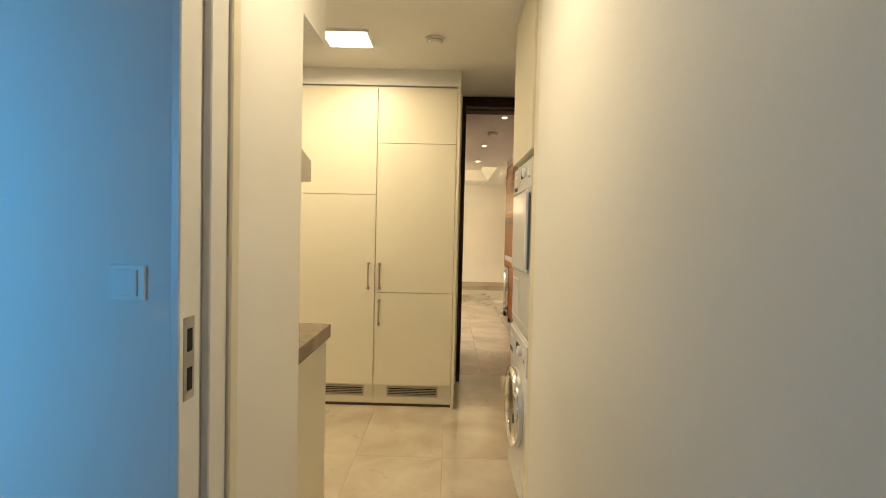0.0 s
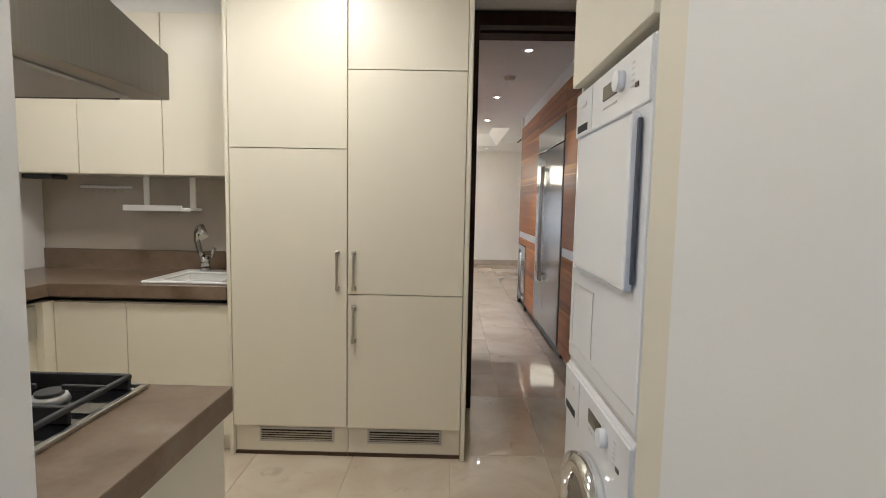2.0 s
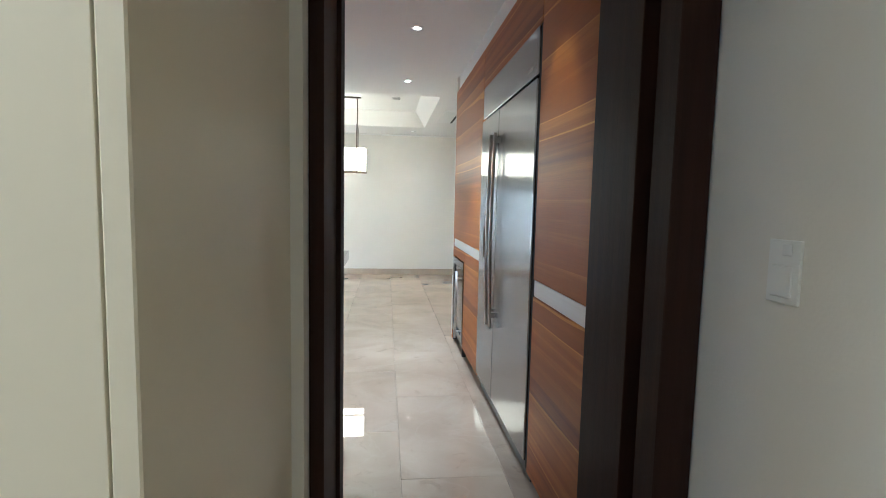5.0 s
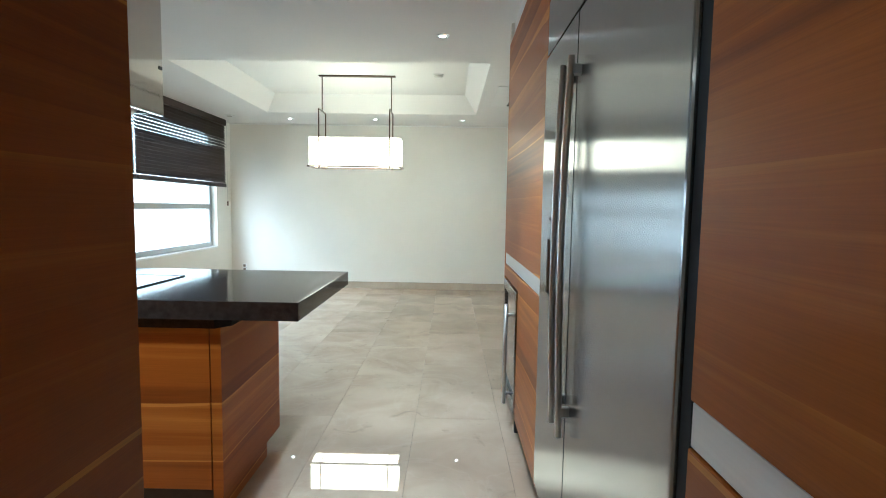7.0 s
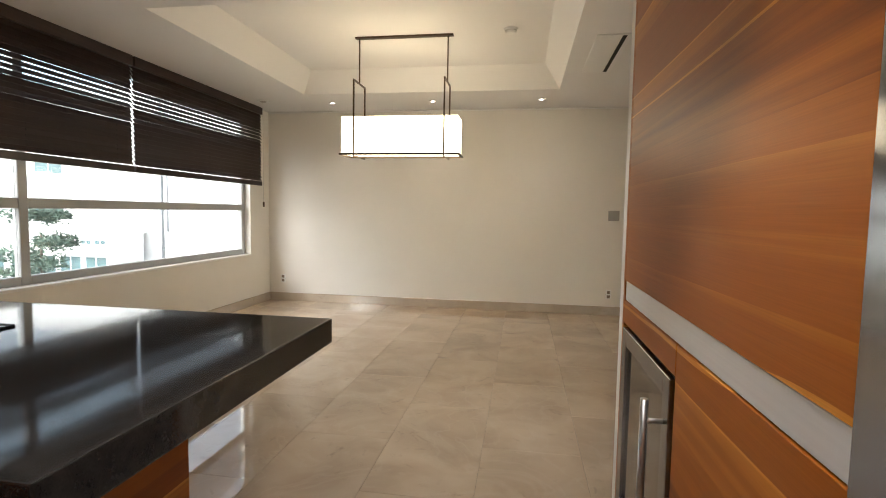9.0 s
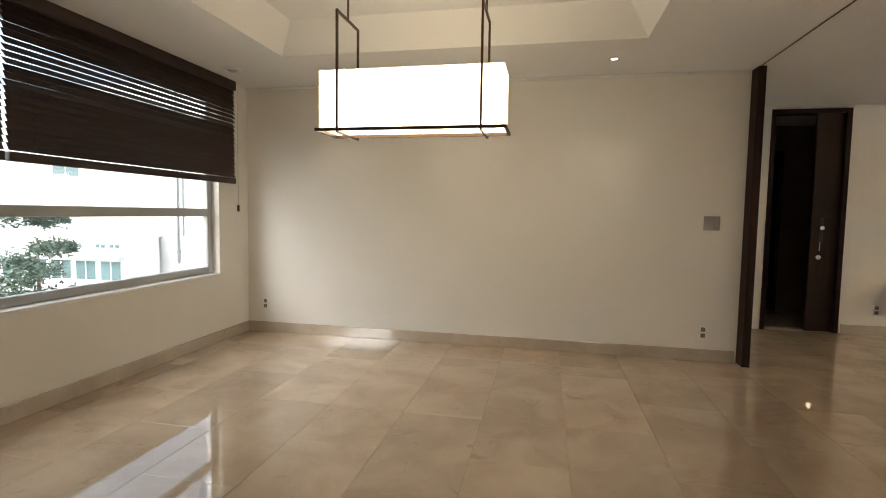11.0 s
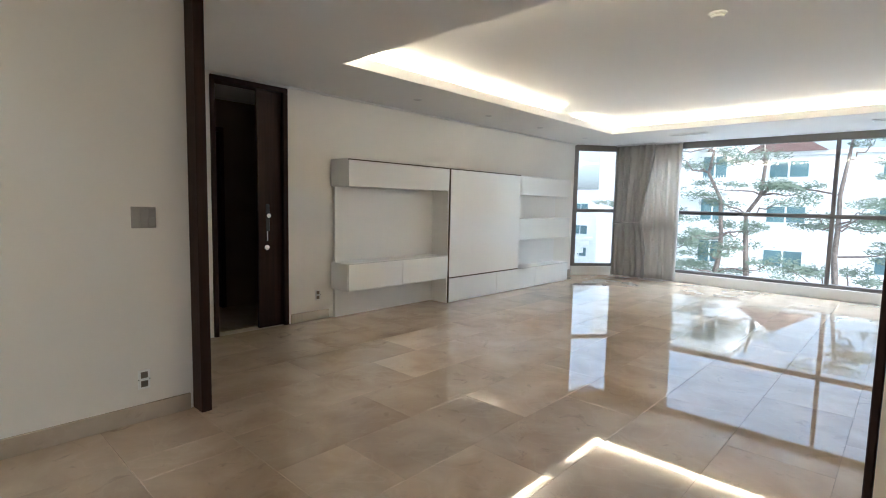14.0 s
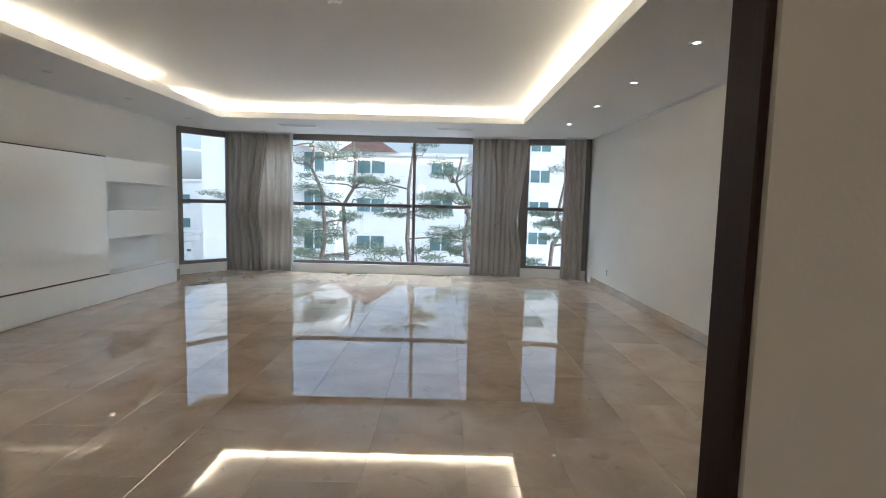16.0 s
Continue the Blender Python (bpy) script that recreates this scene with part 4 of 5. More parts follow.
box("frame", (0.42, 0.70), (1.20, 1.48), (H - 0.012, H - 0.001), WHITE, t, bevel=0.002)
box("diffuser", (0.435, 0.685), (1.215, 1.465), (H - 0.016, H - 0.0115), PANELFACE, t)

# ---- doorway between the kitchens ----
dk = struct(new("doorframe_kitchen"), "dark wenge door frame reaching the ceiling", "door frame")
dk.location = (1.2, 4.5, 0)
box("jamb", (0.786, 0.818), (4.335, 4.60), (0, 2.52), WENGE, dk, bevel=0.002)
box("jamb", (0.786, 0.83), (4.601, 4.705), (0, 2.52), WENGE, dk, bevel=0.002)
box("jamb", (1.60, 1.694), (4.335, 4.43), (0, 2.52), WENGE, dk, bevel=0.002)
box("slot", (1.63, 1.694), (4.43, 4.48), (0, 2.52), SHADOWGAP, dk)
box("jamb", (1.585, 1.694), (4.48, 4.755), (0, 2.52), WENGE, dk, bevel=0.002)
lp = box("latch_plate", (1.628, 1.6305), (4.445, 4.467), (0.98, 1.08), STEEL_UP, dk, "small steel latch plate")
box("head", (0.818, 1.60), (4.335, 4.43), (2.435, 2.52), WENGE, dk, bevel=0.002)
box("head", (0.83, 1.585), (4.48, 4.625), (2.435, 2.52), WENGE, dk, bevel=0.002)
box("track", (0.818, 1.60), (4.43, 4.48), (2.50, 2.52), SHADOWGAP, dk)

# ---- main kitchen ----
PX = 1.607


def walnut_unit(y0, y1, label, fronts):
    """A tall unit whose fronts face -x. fronts: (name, z0, z1, material)."""
    t = thing("tall_cabinet", (1.9, (y0 + y1) / 2, 0), label, "cabinet", "walnut tall cabinets")
    box("body", (1.63, 2.2), (y0 + 0.001, y1 - 0.001), (0.09, 2.36), SHADOWGAP, t)
    box("plinth", (1.66, 2.2), (y0 + 0.001, y1 - 0.001), (0.0, 0.088), BRONZE, t)
    for nm, z0, z1, m in fronts:
        box(nm, (PX + (0.004 if m is ALU else 0), 1.629), (y0 + 0.002, y1 - 0.002), (z0, z1), m, t, "brushed aluminium band" if m is ALU else "", bevel=0.0012)
    return t


walnut_unit(4.76, 5.40, "tall walnut cabinet beside the dark door frame with an aluminium band", (("upper_door", 0.988, 2.368, WOOD), ("band", 0.913, 0.985, ALU), ("lower_door", 0.09, 0.91, WOOD)))
t = walnut_unit(6.703, 8.05, "wide walnut cabinet beside the fridge above a built-in wine cooler", (("upper_door", 0.988, 2.368, WOOD), ("band", 0.913, 0.985, ALU)))
box("lower_door", (PX, 1.629), (6.705, 7.384), (0.09, 0.91), WOOD, t, bevel=0.0012)
box("drawer", (PX, 1.629), (7.389, 8.048), (0.826, 0.91), WOOD, t, bevel=0.0012)
box("end_panel", (PX, 2.2), (8.05, 8.075), (0.0, 2.368), WOOD, t, bevel=0.001)
t = thing("bridge_cabinet", (1.9, 6.05, 2.1), "walnut cabinet bridging over the steel fridge", "cabinet")
box("body", (1.63, 2.2), (5.402, 6.701), (2.115, 2.36), SHADOWGAP, t)
box("door", (PX, 1.629), (5.402, 6.701), (2.108, 2.368), WOOD, t, bevel=0.001)
wallbox("soffit_over_walnut", (1.64, 2.22), (4.63, 8.12), (2.372, H), CEIL, "white bulkhead above the walnut cabinets", "soffit")

fr = thing("side_by_side_fridge", (1.9, 6.05, 0), "large built-in brushed steel side-by-side fridge with water dispenser", "fridge")
box("body", (1.665, 2.2), (5.404, 6.701), (0.0, 2.105), SHADOWGAP, fr)
box("side_trim", (1.612, 1.665), (5.404, 5.438), (0.09, 2.105), SHADOWGAP, fr)
F0 = 1.602
gp = box("grille_panel", (F0 + 0.004, 1.66), (5.442, 6.697), (1.892, 2.10), STEEL, fr, "steel top panel", bevel=0.004, seg=2)
box("badge", (F0 + 0.002, F0 + 0.005), (5.52, 5.60), (1.93, 1.945), GREYPLATE, gp, "small grey maker badge")
box("door", (F0, 1.66), (5.442, 6.186), (0.12, 1.876), STEEL, fr, "brushed steel fridge door", bevel=0.006, seg=2)
# freezer door with the dispenser recess cut through it
RY, RZ = (6.33, 6.565), (0.962, 1.17)
bm = holed((6.192, 6.697), (0.12, 1.876), (F0, 1.66), (RY, RZ), "x")
fd = part("freezer_door", bm, STEEL, fr, "brushed steel freezer door with dispenser")
RECESS = mat("brown_plastic", (0.2, 0.12, 0.065), 0.4, noise_scale=8, tone=0.08)
box("recess_back", (1.652, 1.659), RY, RZ, RECESS, fd, "dark bronze dispenser recess")
box("recess_side", (F0 + 0.002, 1.6515), (RY[0], RY[0] + 0.004), RZ, RECESS, fd)
box("recess_side", (F0 + 0.002, 1.6515), (RY[1] - 0.004, RY[1]), RZ, RECESS, fd)
box("recess_top", (F0 + 0.002, 1.6515), (RY[0] + 0.0045, RY[1] - 0.0045), (RZ[1] - 0.004, RZ[1]), RECESS, fd)
box("drip_tray", (F0 - 0.008, 1.652), (RY[0] + 0.002, RY[1] - 0.002), (RZ[0], RZ[0] + 0.008), BLACKGLASS, fd, "dark drip tray", bevel=0.002)
rod("nozzle", (1.62, 6.44, 1.14), (1.62, 6.44, RZ[1] - 0.004), 0.016, GREYPLATE, fd)
box("paddle", (1.63, 1.64), (6.41, 6.47), (1.03, 1.14), RECESS, fd, bevel=0.003)
dp = box("display", (F0 - 0.0025, F0 + 0.004), (6.327, 6.56), (1.228, 1.268), BLACKGLASS, fd, "black control display", bevel=0.001)
box("screen", (F0 - 0.0035, F0 - 0.002), (6.41, 6.475), (1.232, 1.264), mat("display_blue", (0.05, 0.07, 0.12), 0.1), dp)
for k in range(2):
    for yy in (6.35, 6.50):
        rod("button", (F0 - 0.004, yy + 0.02 * k, 1.247), (F0 - 0.002, yy + 0.02 * k, 1.247), 0.006, BRONZE, dp, seg=12)
box("kick_plate", (1.64, 1.66), (5.442, 6.697), (0.012, 0.11), BLACK, fr)
for hy in (6.135, 6.242):
    h = tube("handle", [(F0 - 0.03 - 0.012 * math.sin(math.pi * k / 14), hy, 0.58 + 1.15 * k / 14) for k in range(15)], 0.0105, STEEL_UP, fr, "long slightly curved steel bar handle")
    for zz in (0.66, 1.69):
        box("mount", (F0 - 0.034, F0), (hy - 0.009, hy + 0.009), (zz - 0.016, zz + 0.016), STEEL_UP, h, bevel=0.003)

wc = thing("wine_cooler", (1.9, 7.7, 0.0), "built-in wine cooler with a steel framed glass door", "wine cooler")
box("body", (1.634, 1.66), (7.40, 8.04), (0.09, 0.822), BLACK, wc)
bm = bmesh.new()
for yy in ((7.41, 7.47), (7.97, 8.03)):
    add_box(bm, (PX - 0.006, 1.633), yy, (0.11, 0.812), 0.002)
for zz in ((0.11, 0.17), (0.752, 0.812)):
    add_box(bm, (PX - 0.006, 1.633), (7.47, 7.97), zz, 0.002)
df2 = part("door_frame", bm, STEEL, wc, "steel door frame")
box("door_glass", (PX + 0.006, 1.628), (7.47, 7.97), (0.17, 0.752), BLACKGLASS, df2, "dark glass")
hh = rod("handle", (PX - 0.055, 7.455, 0.16), (PX - 0.055, 7.455, 0.74), 0.0105, STEEL_UP, df2, "steel bar handle")
for zz in (0.22, 0.68):
    rod("mount", (PX - 0.055, 7.455, zz), (PX - 0.006, 7.455, zz), 0.007, STEEL_UP, hh)
for yy in (7.43, 8.01):
    box("foot", (PX + 0.006, PX + 0.04), (yy - 0.015, yy + 0.015), (0.0, 0.105), BLACK, wc)

t = thing("tall_side_cabinet", (0.4, 5.1, 0), "tall walnut cabinet side with horizontal grain beside the door frame", "cabinet")
box("body", (0.08, 0.684), (4.722, 5.43), (0.0, 2.52), WOOD, t, bevel=0.001)
box("side_panel", (0.685, 0.706), (4.72, 5.45), (0.0, 2.52), WOOD, t, bevel=0.0015)

# further tall walnut units along the inner wall
for a, b in ((-2.19, -1.44), (-1.44, -0.68), (-0.68, 0.078)):
    t = thing("tall_cabinet", ((a + b) / 2, 5.0, 0), "tall walnut cabinet in the row along the inner kitchen wall", "cabinet", "walnut tall cabinets of the inner wall")
    box("body", (a + 0.001, b - 0.001), (4.622, 5.40), (0.09, 2.5), SHADOWGAP, t)
    box("plinth", (a + 0.001, b - 0.001), (4.622, 5.36), (0.0, 0.088), BRONZE, t)
    box("upper_door", (a + 0.002, b - 0.002), (5.401, 5.422), (0.988, 2.5), WOOD, t, bevel=0.0012)
    box("band", (a + 0.002, b - 0.002), (5.401, 5.418), (0.913, 0.985), ALU, t, "brushed aluminium band", bevel=0.0012)
    box("lower_door", (a + 0.002, b - 0.002), (5.401, 5.422), (0.09, 0.91), WOOD, t, bevel=0.0012)

# peninsula with drawers
YF, YB, EX = 6.60, 7.28, 0.308
pn = thing("kitchen_peninsula", (-0.8, 7.0, 0), "walnut kitchen peninsula with drawers and an overhanging end", "kitchen island")
box("body", (-2.19, 0.25), (YF + 0.021, YB - 0.016), (0.1, 0.788), SHADOWGAP, pn)
box("plinth", (-2.19, 0.26), (YF + 0.06, 7.08), (0.0, 0.1), BRONZE, pn)
# the end panel stands on the floor and is notched at its far foot
bm = bmesh.new()
prof = ((YF, 0.0), (7.085, 0.0), (7.085, 0.072), (YB, 0.072), (YB, 0.79), (YF, 0.79))
lo = [bm.verts.new((0.265, y, z)) for y, z in prof]
hi = [bm.verts.new((EX, y, z)) for y, z in prof]
bm.faces.new(lo)
bm.faces.new(hi)
for i in range(6):
    j = (i + 1) % 6
    bm.faces.new((lo[i], lo[j], hi[j], hi[i]))
part("end_panel", bm, WOOD, pn)
box("back_panel", (-2.19, 0.262), (YB - 0.015, YB), (0.10, 0.788), WOOD, pn, bevel=0.002)
for a, b, zs in ((-0.041, 0.261, (0.1, 0.788)), (-0.62, -0.045, (0.1, 0.432, 0.617, 0.788)), (-1.22, -0.624, (0.1, 0.432, 0.617, 0.788)), (-1.82, -1.224, (0.1, 0.432, 0.617, 0.788))):
    for z0, z1 in zip(zs, zs[1:]):
        box("door" if len(zs) == 2 else "drawer", (a + 0.0015, b - 0.0015), (YF, YF + 0.02), (z0 + 0.003, z1 - 0.003), WOOD, pn, bevel=0.0012)
bm = bmesh.new()
prof = ((-2.19, YF - 0.035), (0.30, YF - 0.035), (0.345, YF + 0.02), (0.345, YB - 0.02), (-2.19, YB - 0.02))
lo = [bm.verts.new((x, y, 0.791)) for x, y in prof]
hi = [bm.verts.new((x, y, 0.829)) for x, y in prof]
bm.faces.new(lo)
bm.faces.new(hi)
for i in range(5):
    j = (i + 1) % 5
    bm.faces.new((lo[i], lo[j], hi[j], hi[i]))
part("top_rail", bm, BLACKSTONE, pn, "dark stone strip under the worktop")
tagged(box("worktop", (-2.19, 0.64), (6.545, 7.505), (0.83, 0.905), BLACKSTONE, bevel=0.003, seg=2), "thick polished black stone worktop overhanging the peninsula", "worktop")
ck = thing("induction_hob", (-0.45, 6.98, 0.905), "flush black glass cooktop in the stone worktop", "cooktop")
box("glass", (-0.92, -0.16), (6.80, 7.20), (0.9052, 0.9085), BLACKGLASS, ck, bevel=0.001)
bm = bmesh.new()
add_box(bm, (-0.925, -0.155), (7.20, 7.208), (0.9052, 0.9105))
add_box(bm, (-0.925, -0.155), (6.792, 6.80), (0.9052, 0.9105))
add_box(bm, (-0.16, -0.152), (6.80, 7.20), (0.9052, 0.9105))
part("edge_strip", bm, BLACK, ck)
ZONE = mat("cooking_zone_print", (0.16, 0.16, 0.16), 0.3)
for zx, zy, zr in ((-0.72, 7.06, 0.09), (-0.72, 6.91, 0.055), (-0.36, 7.0, 0.105)):
    part("cooking_zone", ring(bmesh.new(), (zx, zy, 0.9086), (0, 0, 1), zr - 0.004, zr, 0.0004, 40), ZONE, ck, "grey printed cooking ring")

ih = thing("island_hood", (-0.5, 6.87, 1.69), "polished steel cooker hood hanging over the peninsula", "cooker hood")
box("body", (-0.95, -0.17), (6.735, 7.0), (1.74, 2.529), SHADOWGAP, ih)
box("front_panel", (-0.95, -0.168), (6.715, 6.733), (1.70, 2.529), MIRROR, ih, "mirror-polished steel front panel", bevel=0.002)
box("side_panel", (-0.15, -0.132), (6.735, 7.015), (1.69, 2.529), MIRROR, ih, "mirror-polished steel side panel", bevel=0.002)
box("side_panel", (-0.97, -0.952), (6.715, 7.015), (1.69, 2.529), MIRROR, ih, "mirror-polished steel side panel", bevel=0.002)
box("back_panel", (-0.95, -0.17), (7.001, 7.015), (1.70, 2.529), MIRROR, ih, bevel=0.002)
rod("corner_post", (-0.158, 6.722, 1.655), (-0.158, 6.722, 2.529), 0.0065, BRONZE, ih)
# boat-shaped tray under the box
bm = bmesh.new()
rings = []
for sc, z in ((1.0, 1.738), (1.0, 1.70), (0.93, 1.675), (0.75, 1.662)):
    rings.append([bm.verts.new((-0.55 + 0.375 * sc * math.copysign(abs(math.cos(k * math.tau / 40)) ** 0.6, math.cos(k * math.tau / 40)), 6.865 + 0.13 * sc * math.sin(k * math.tau / 40), z)) for k in range(40)])
for p, q in zip(rings, rings[1:]):
    for k in range(40):
        bm.faces.new((p[k], p[(k + 1) % 40], q[(k + 1) % 40], q[k]))
bm.faces.new(rings[0])
bm.faces.new(rings[-1])
hb2 = part("tray", bm, ALU, ih, "pale metal tray with rounded ends", smooth=True)
for xx in (-0.72, -0.38):
    part("lamp_ring", ring(bmesh.new(), (xx, 6.865, 1.657), (0, 0, 1), 0.045, 0.065, 0.006, 28), CHROME, hb2)
box("intake", (-0.66, -0.44), (6.80, 6.93), (1.657, 1.663), BLACK, hb2, "dark intake slot", bevel=0.002)
box("control", (-0.1315, -0.128), (6.985, 7.005), (1.90, 1.915), BLACK, ih)

# kitchen ceiling
# the fitting at x -0.5 is unseen and goes with its added lamp
for sx, sy in ((1.24, 5.14), (1.15, 6.85), (1.15, 8.39), (-0.5, 5.75)):
    downlight(sx, sy, H)
smoke_detector(1.19, 5.97, H)

# ---- dining space ----
for sx in (-1.1, 0.13, 1.38):
    downlight(sx, 11.93, H)
smoke_detector(1.07, 10.33, 2.75)
t = thing("ceiling_vent", (-1.9, 11.75, H), "round white ceiling vent near the window", "vent")
part("rim", ring(bmesh.new(), (-1.9, 11.75, H - 0.012), (0, 0, 1), 0.045, 0.075, 0.012, 28), WHITE, t)
rod("cone", (-1.9, 11.75, H - 0.02), (-1.9, 11.75, H - 0.002), 0.03, GREYPLATE, t, seg=24, r2=0.044)
t = thing("air_vent", (1.82, 10.35, H), "white slot air vent with a dark slot in the ceiling", "vent")
box("frame", (1.70, 1.95), (9.88, 10.86), (H - 0.008, H - 0.0005), WHITE, t, bevel=0.002)
box("slot", (1.885, 1.915), (9.90, 10.84), (H - 0.0095, H - 0.007), SHADOWGAP, t)
struct(box("trim_ceiling_groove", (2.575, 2.585), (9.155, 12.30), (H - 0.004, H - 0.0005), BRONZE), "thin dark ceiling track line", "trim")
struct(box("trim_cornice_dining", (-2.2, 2.55), (12.405, 12.428), (H - 0.02, H - 0.001), WALL, bevel=0.004), "slim white cornice", "trim")

pl = thing("pendant_lamp", (0.145, 10.392, 1.72), "long white fabric box pendant lamp in a dark bronze frame", "pendant lamp")
PZ0, PZ1 = 1.73, 2.048
PXs, PYs = (-0.37, 0.66), (10.26, 10.523)
box("shade", (PXs[0] + 0.006, PXs[1] - 0.006), (PYs[0] + 0.006, PYs[1] - 0.006), (PZ0 + 0.004, PZ1), SHADE, pl, "glowing white fabric shade", bevel=0.004)
bm = bmesh.new()
e = 0.012
add_box(bm, (PXs[0] - e, PXs[1] + e), (PYs[0] - e, PYs[0] + 0.004), (PZ0 - 0.012, PZ0 + 0.004))
add_box(bm, (PXs[0] - e, PXs[1] + e), (PYs[1] - 0.004, PYs[1] + e), (PZ0 - 0.012, PZ0 + 0.004))
add_box(bm, (PXs[0] - e, PXs[0] + 0.004), (PYs[0] + 0.004, PYs[1] - 0.004), (PZ0 - 0.012, PZ0 + 0.004))
add_box(bm, (PXs[1] - 0.004, PXs[1] + e), (PYs[0] + 0.004, PYs[1] - 0.004), (PZ0 - 0.012, PZ0 + 0.004))
part("bottom_frame", bm, BRONZE, pl, "dark bronze bottom frame")
box("canopy", (-0.28, 0.585), (10.367, 10.417), (2.735, 2.749), BRONZE, pl, bevel=0.002)
for xx in (-0.245, 0.54):
    y = box("yoke", (xx - 0.006, xx + 0.006), (PYs[0] - 0.028, PYs[1] + 0.028), (2.345, 2.357), BRONZE, pl)
    for yy in (PYs[0] - 0.022, PYs[1] + 0.022):
        box("leg", (xx - 0.006, xx + 0.006), (yy - 0.006, yy + 0.006), (PZ0 - 0.02, 2.345), BRONZE, y)
    box("cross_bar", (xx - 0.005, xx + 0.005), (PYs[0] - 0.028, PYs[1] + 0.028), (PZ0 - 0.026, PZ0 - 0.014), BRONZE, y)
    rod("stem", (xx, 10.392, 2.357), (xx, 10.392, 2.735), 0.006, BRONZE, pl)

# wide window, its reveal and blinds
w1 = struct(new("window_1"), "wide aluminium window under dark wooden blinds", "window")
w1.location = (-2.3, 9.4, 0.665)
WX = (-2.335, -2.275)
for nm, yy in (("frame", (7.0, 7.06)), ("mullion", (9.06, 9.13)), ("frame", (11.885, 11.953))):
    box(nm, WX, yy, (0.667, 2.458), WINFRAME_PALE, w1, bevel=0.004)
for nm, zz in (("frame", (0.667, 0.73)), ("transom", (1.213, 1.288)), ("frame", (2.39, 2.458))):
    for yy in ((7.06, 9.06), (9.13, 11.885)):
        box(nm, (WX[0] + 0.002, WX[1] - 0.002), yy, zz, WINFRAME_PALE, w1, bevel=0.004)
for yy in ((7.06, 9.06), (9.13, 11.885)):
    for zz in ((0.73, 1.213), (1.288, 2.39)):
        p = box("pane", (-2.308, -2.302), yy, zz, GLASS, w1)
        p.visible_shadow = False
box("window_sill", (-2.274, -2.188), (7.0, 11.953), (0.643, 0.6665), WALL, w1, bevel=0.003)


def wooden_blind(y0, y1, seed):
    rnd = random.Random(seed)
    t = thing("venetian_blind", (-2.15, (y0 + y1) / 2, 1.5), "dark brown wooden venetian blind, half lowered and nearly closed", "blind", "dark wooden blinds")
    box("head_rail", (-2.186, -2.118), (y0, y1), (2.44, 2.527), SLAT, t, "dark wooden valance", bevel=0.003)
    n = 21
    base = origin(t)
    bm = add_box(bmesh.new(), (-0.0255, 0.0255), (-(y1 - y0) / 2, (y1 - y0) / 2), (-0.0014, 0.0014))
    me = bpy.data.meshes.new("slat")
    bm.to_mesh(me)
    bm.free()
    me.materials.append(SLAT)
    for k in range(n):
        s = new("slat", me)
        s.parent = t
        z = 1.622 + k * (2.425 - 1.622) / (n - 1)
        tilt = 66 + rnd.uniform(-3, 3) - (17 if 12 <= k <= 15 else 0) - (9 if k == 9 else 0)
        s.matrix_basis = Matrix.Translation(Vector((-2.15, (y0 + y1) / 2, z)) - base) @ Matrix.Rotation(radians(tilt), 4, "Y") @ Matrix.Rotation(radians(rnd.uniform(-0.12, 0.12)), 4, "X")
    box("bottom_rail", (-2.172, -2.13), (y0, y1), (1.537, 1.592), SLAT, t, "dark wooden bottom rail", bevel=0.004)
    m = max(2, round((y1 - y0) / 0.7))
    for k in range(m):
        yy = y0 + 0.16 + k * (y1 - y0 - 0.32) / (m - 1)
        rod("ladder_cord", (-2.15, yy, 1.595), (-2.15, yy, 2.44), 0.0018, BLACK, t, seg=6)
    return t


b1 = wooden_blind(9.99, 12.13, 3)
wooden_blind(7.3, 9.965, 5)
cd = rod("pull_cord", (-2.13, 12.16, 1.33), (-2.13, 12.16, 2.45), 0.003, GREYPLATE, b1, seg=6)
rod("tassel", (-2.13, 12.16, 1.265), (-2.13, 12.16, 1.33), 0.012, BRONZE, cd, "dark wooden cord tassel", seg=12)

SWITCHPLATE = mat("grey_switch_plate", (0.36, 0.34, 0.31), 0.4, 0.2, noise_scale=10, tone=0.04)
SOCKET = mat("brown_socket", (0.2, 0.165, 0.13), 0.5)
wall_plate("wall_switch", "square silver switch panel with small keys on the dining wall", "light switch", (2.306, 12.43, 1.226), ("y", -1), 0.13, 0.125, SWITCHPLATE, [("key", dx, dz, 0.039, 0.054, SWITCHPLATE) for dx in (-0.042, 0, 0.042) for dz in (-0.029, 0.029)])


def outlet(c, n):
    wall_plate("power_outlet", "white double power outlet low on the wall", "power outlet", c, n, 0.065, 0.115, WHITE, [("socket", 0, dz, 0.038, 0.038, SOCKET) for dz in (-0.027, 0.027)] + [("pin_hole", dx, dz, 0.006, 0.006, SHADOWGAP) for dx in (-0.03, 0.03) for dz in (0,)])


outlet((2.28, 12.43, 0.256), ("y", -1))
outlet((-2.0, 12.43, 0.30), ("y", -1))
outlet((4.5, 14.0, 0.28), ("y", -1))
outlet((9.6, 6.85, 0.3), ("y", 1))

# posts at the opening to the living room
struct(box("post_left", (2.562, 2.625), (12.30, 12.44), (0, H), WENGE, bevel=0.002), "dark wooden post ending the dining wall", "post")
struct(box("post_right", (2.2, 2.262), (9.143, 9.153), (0, H), WENGE, bevel=0.002), "dark wooden post ending the papered wall", "post")

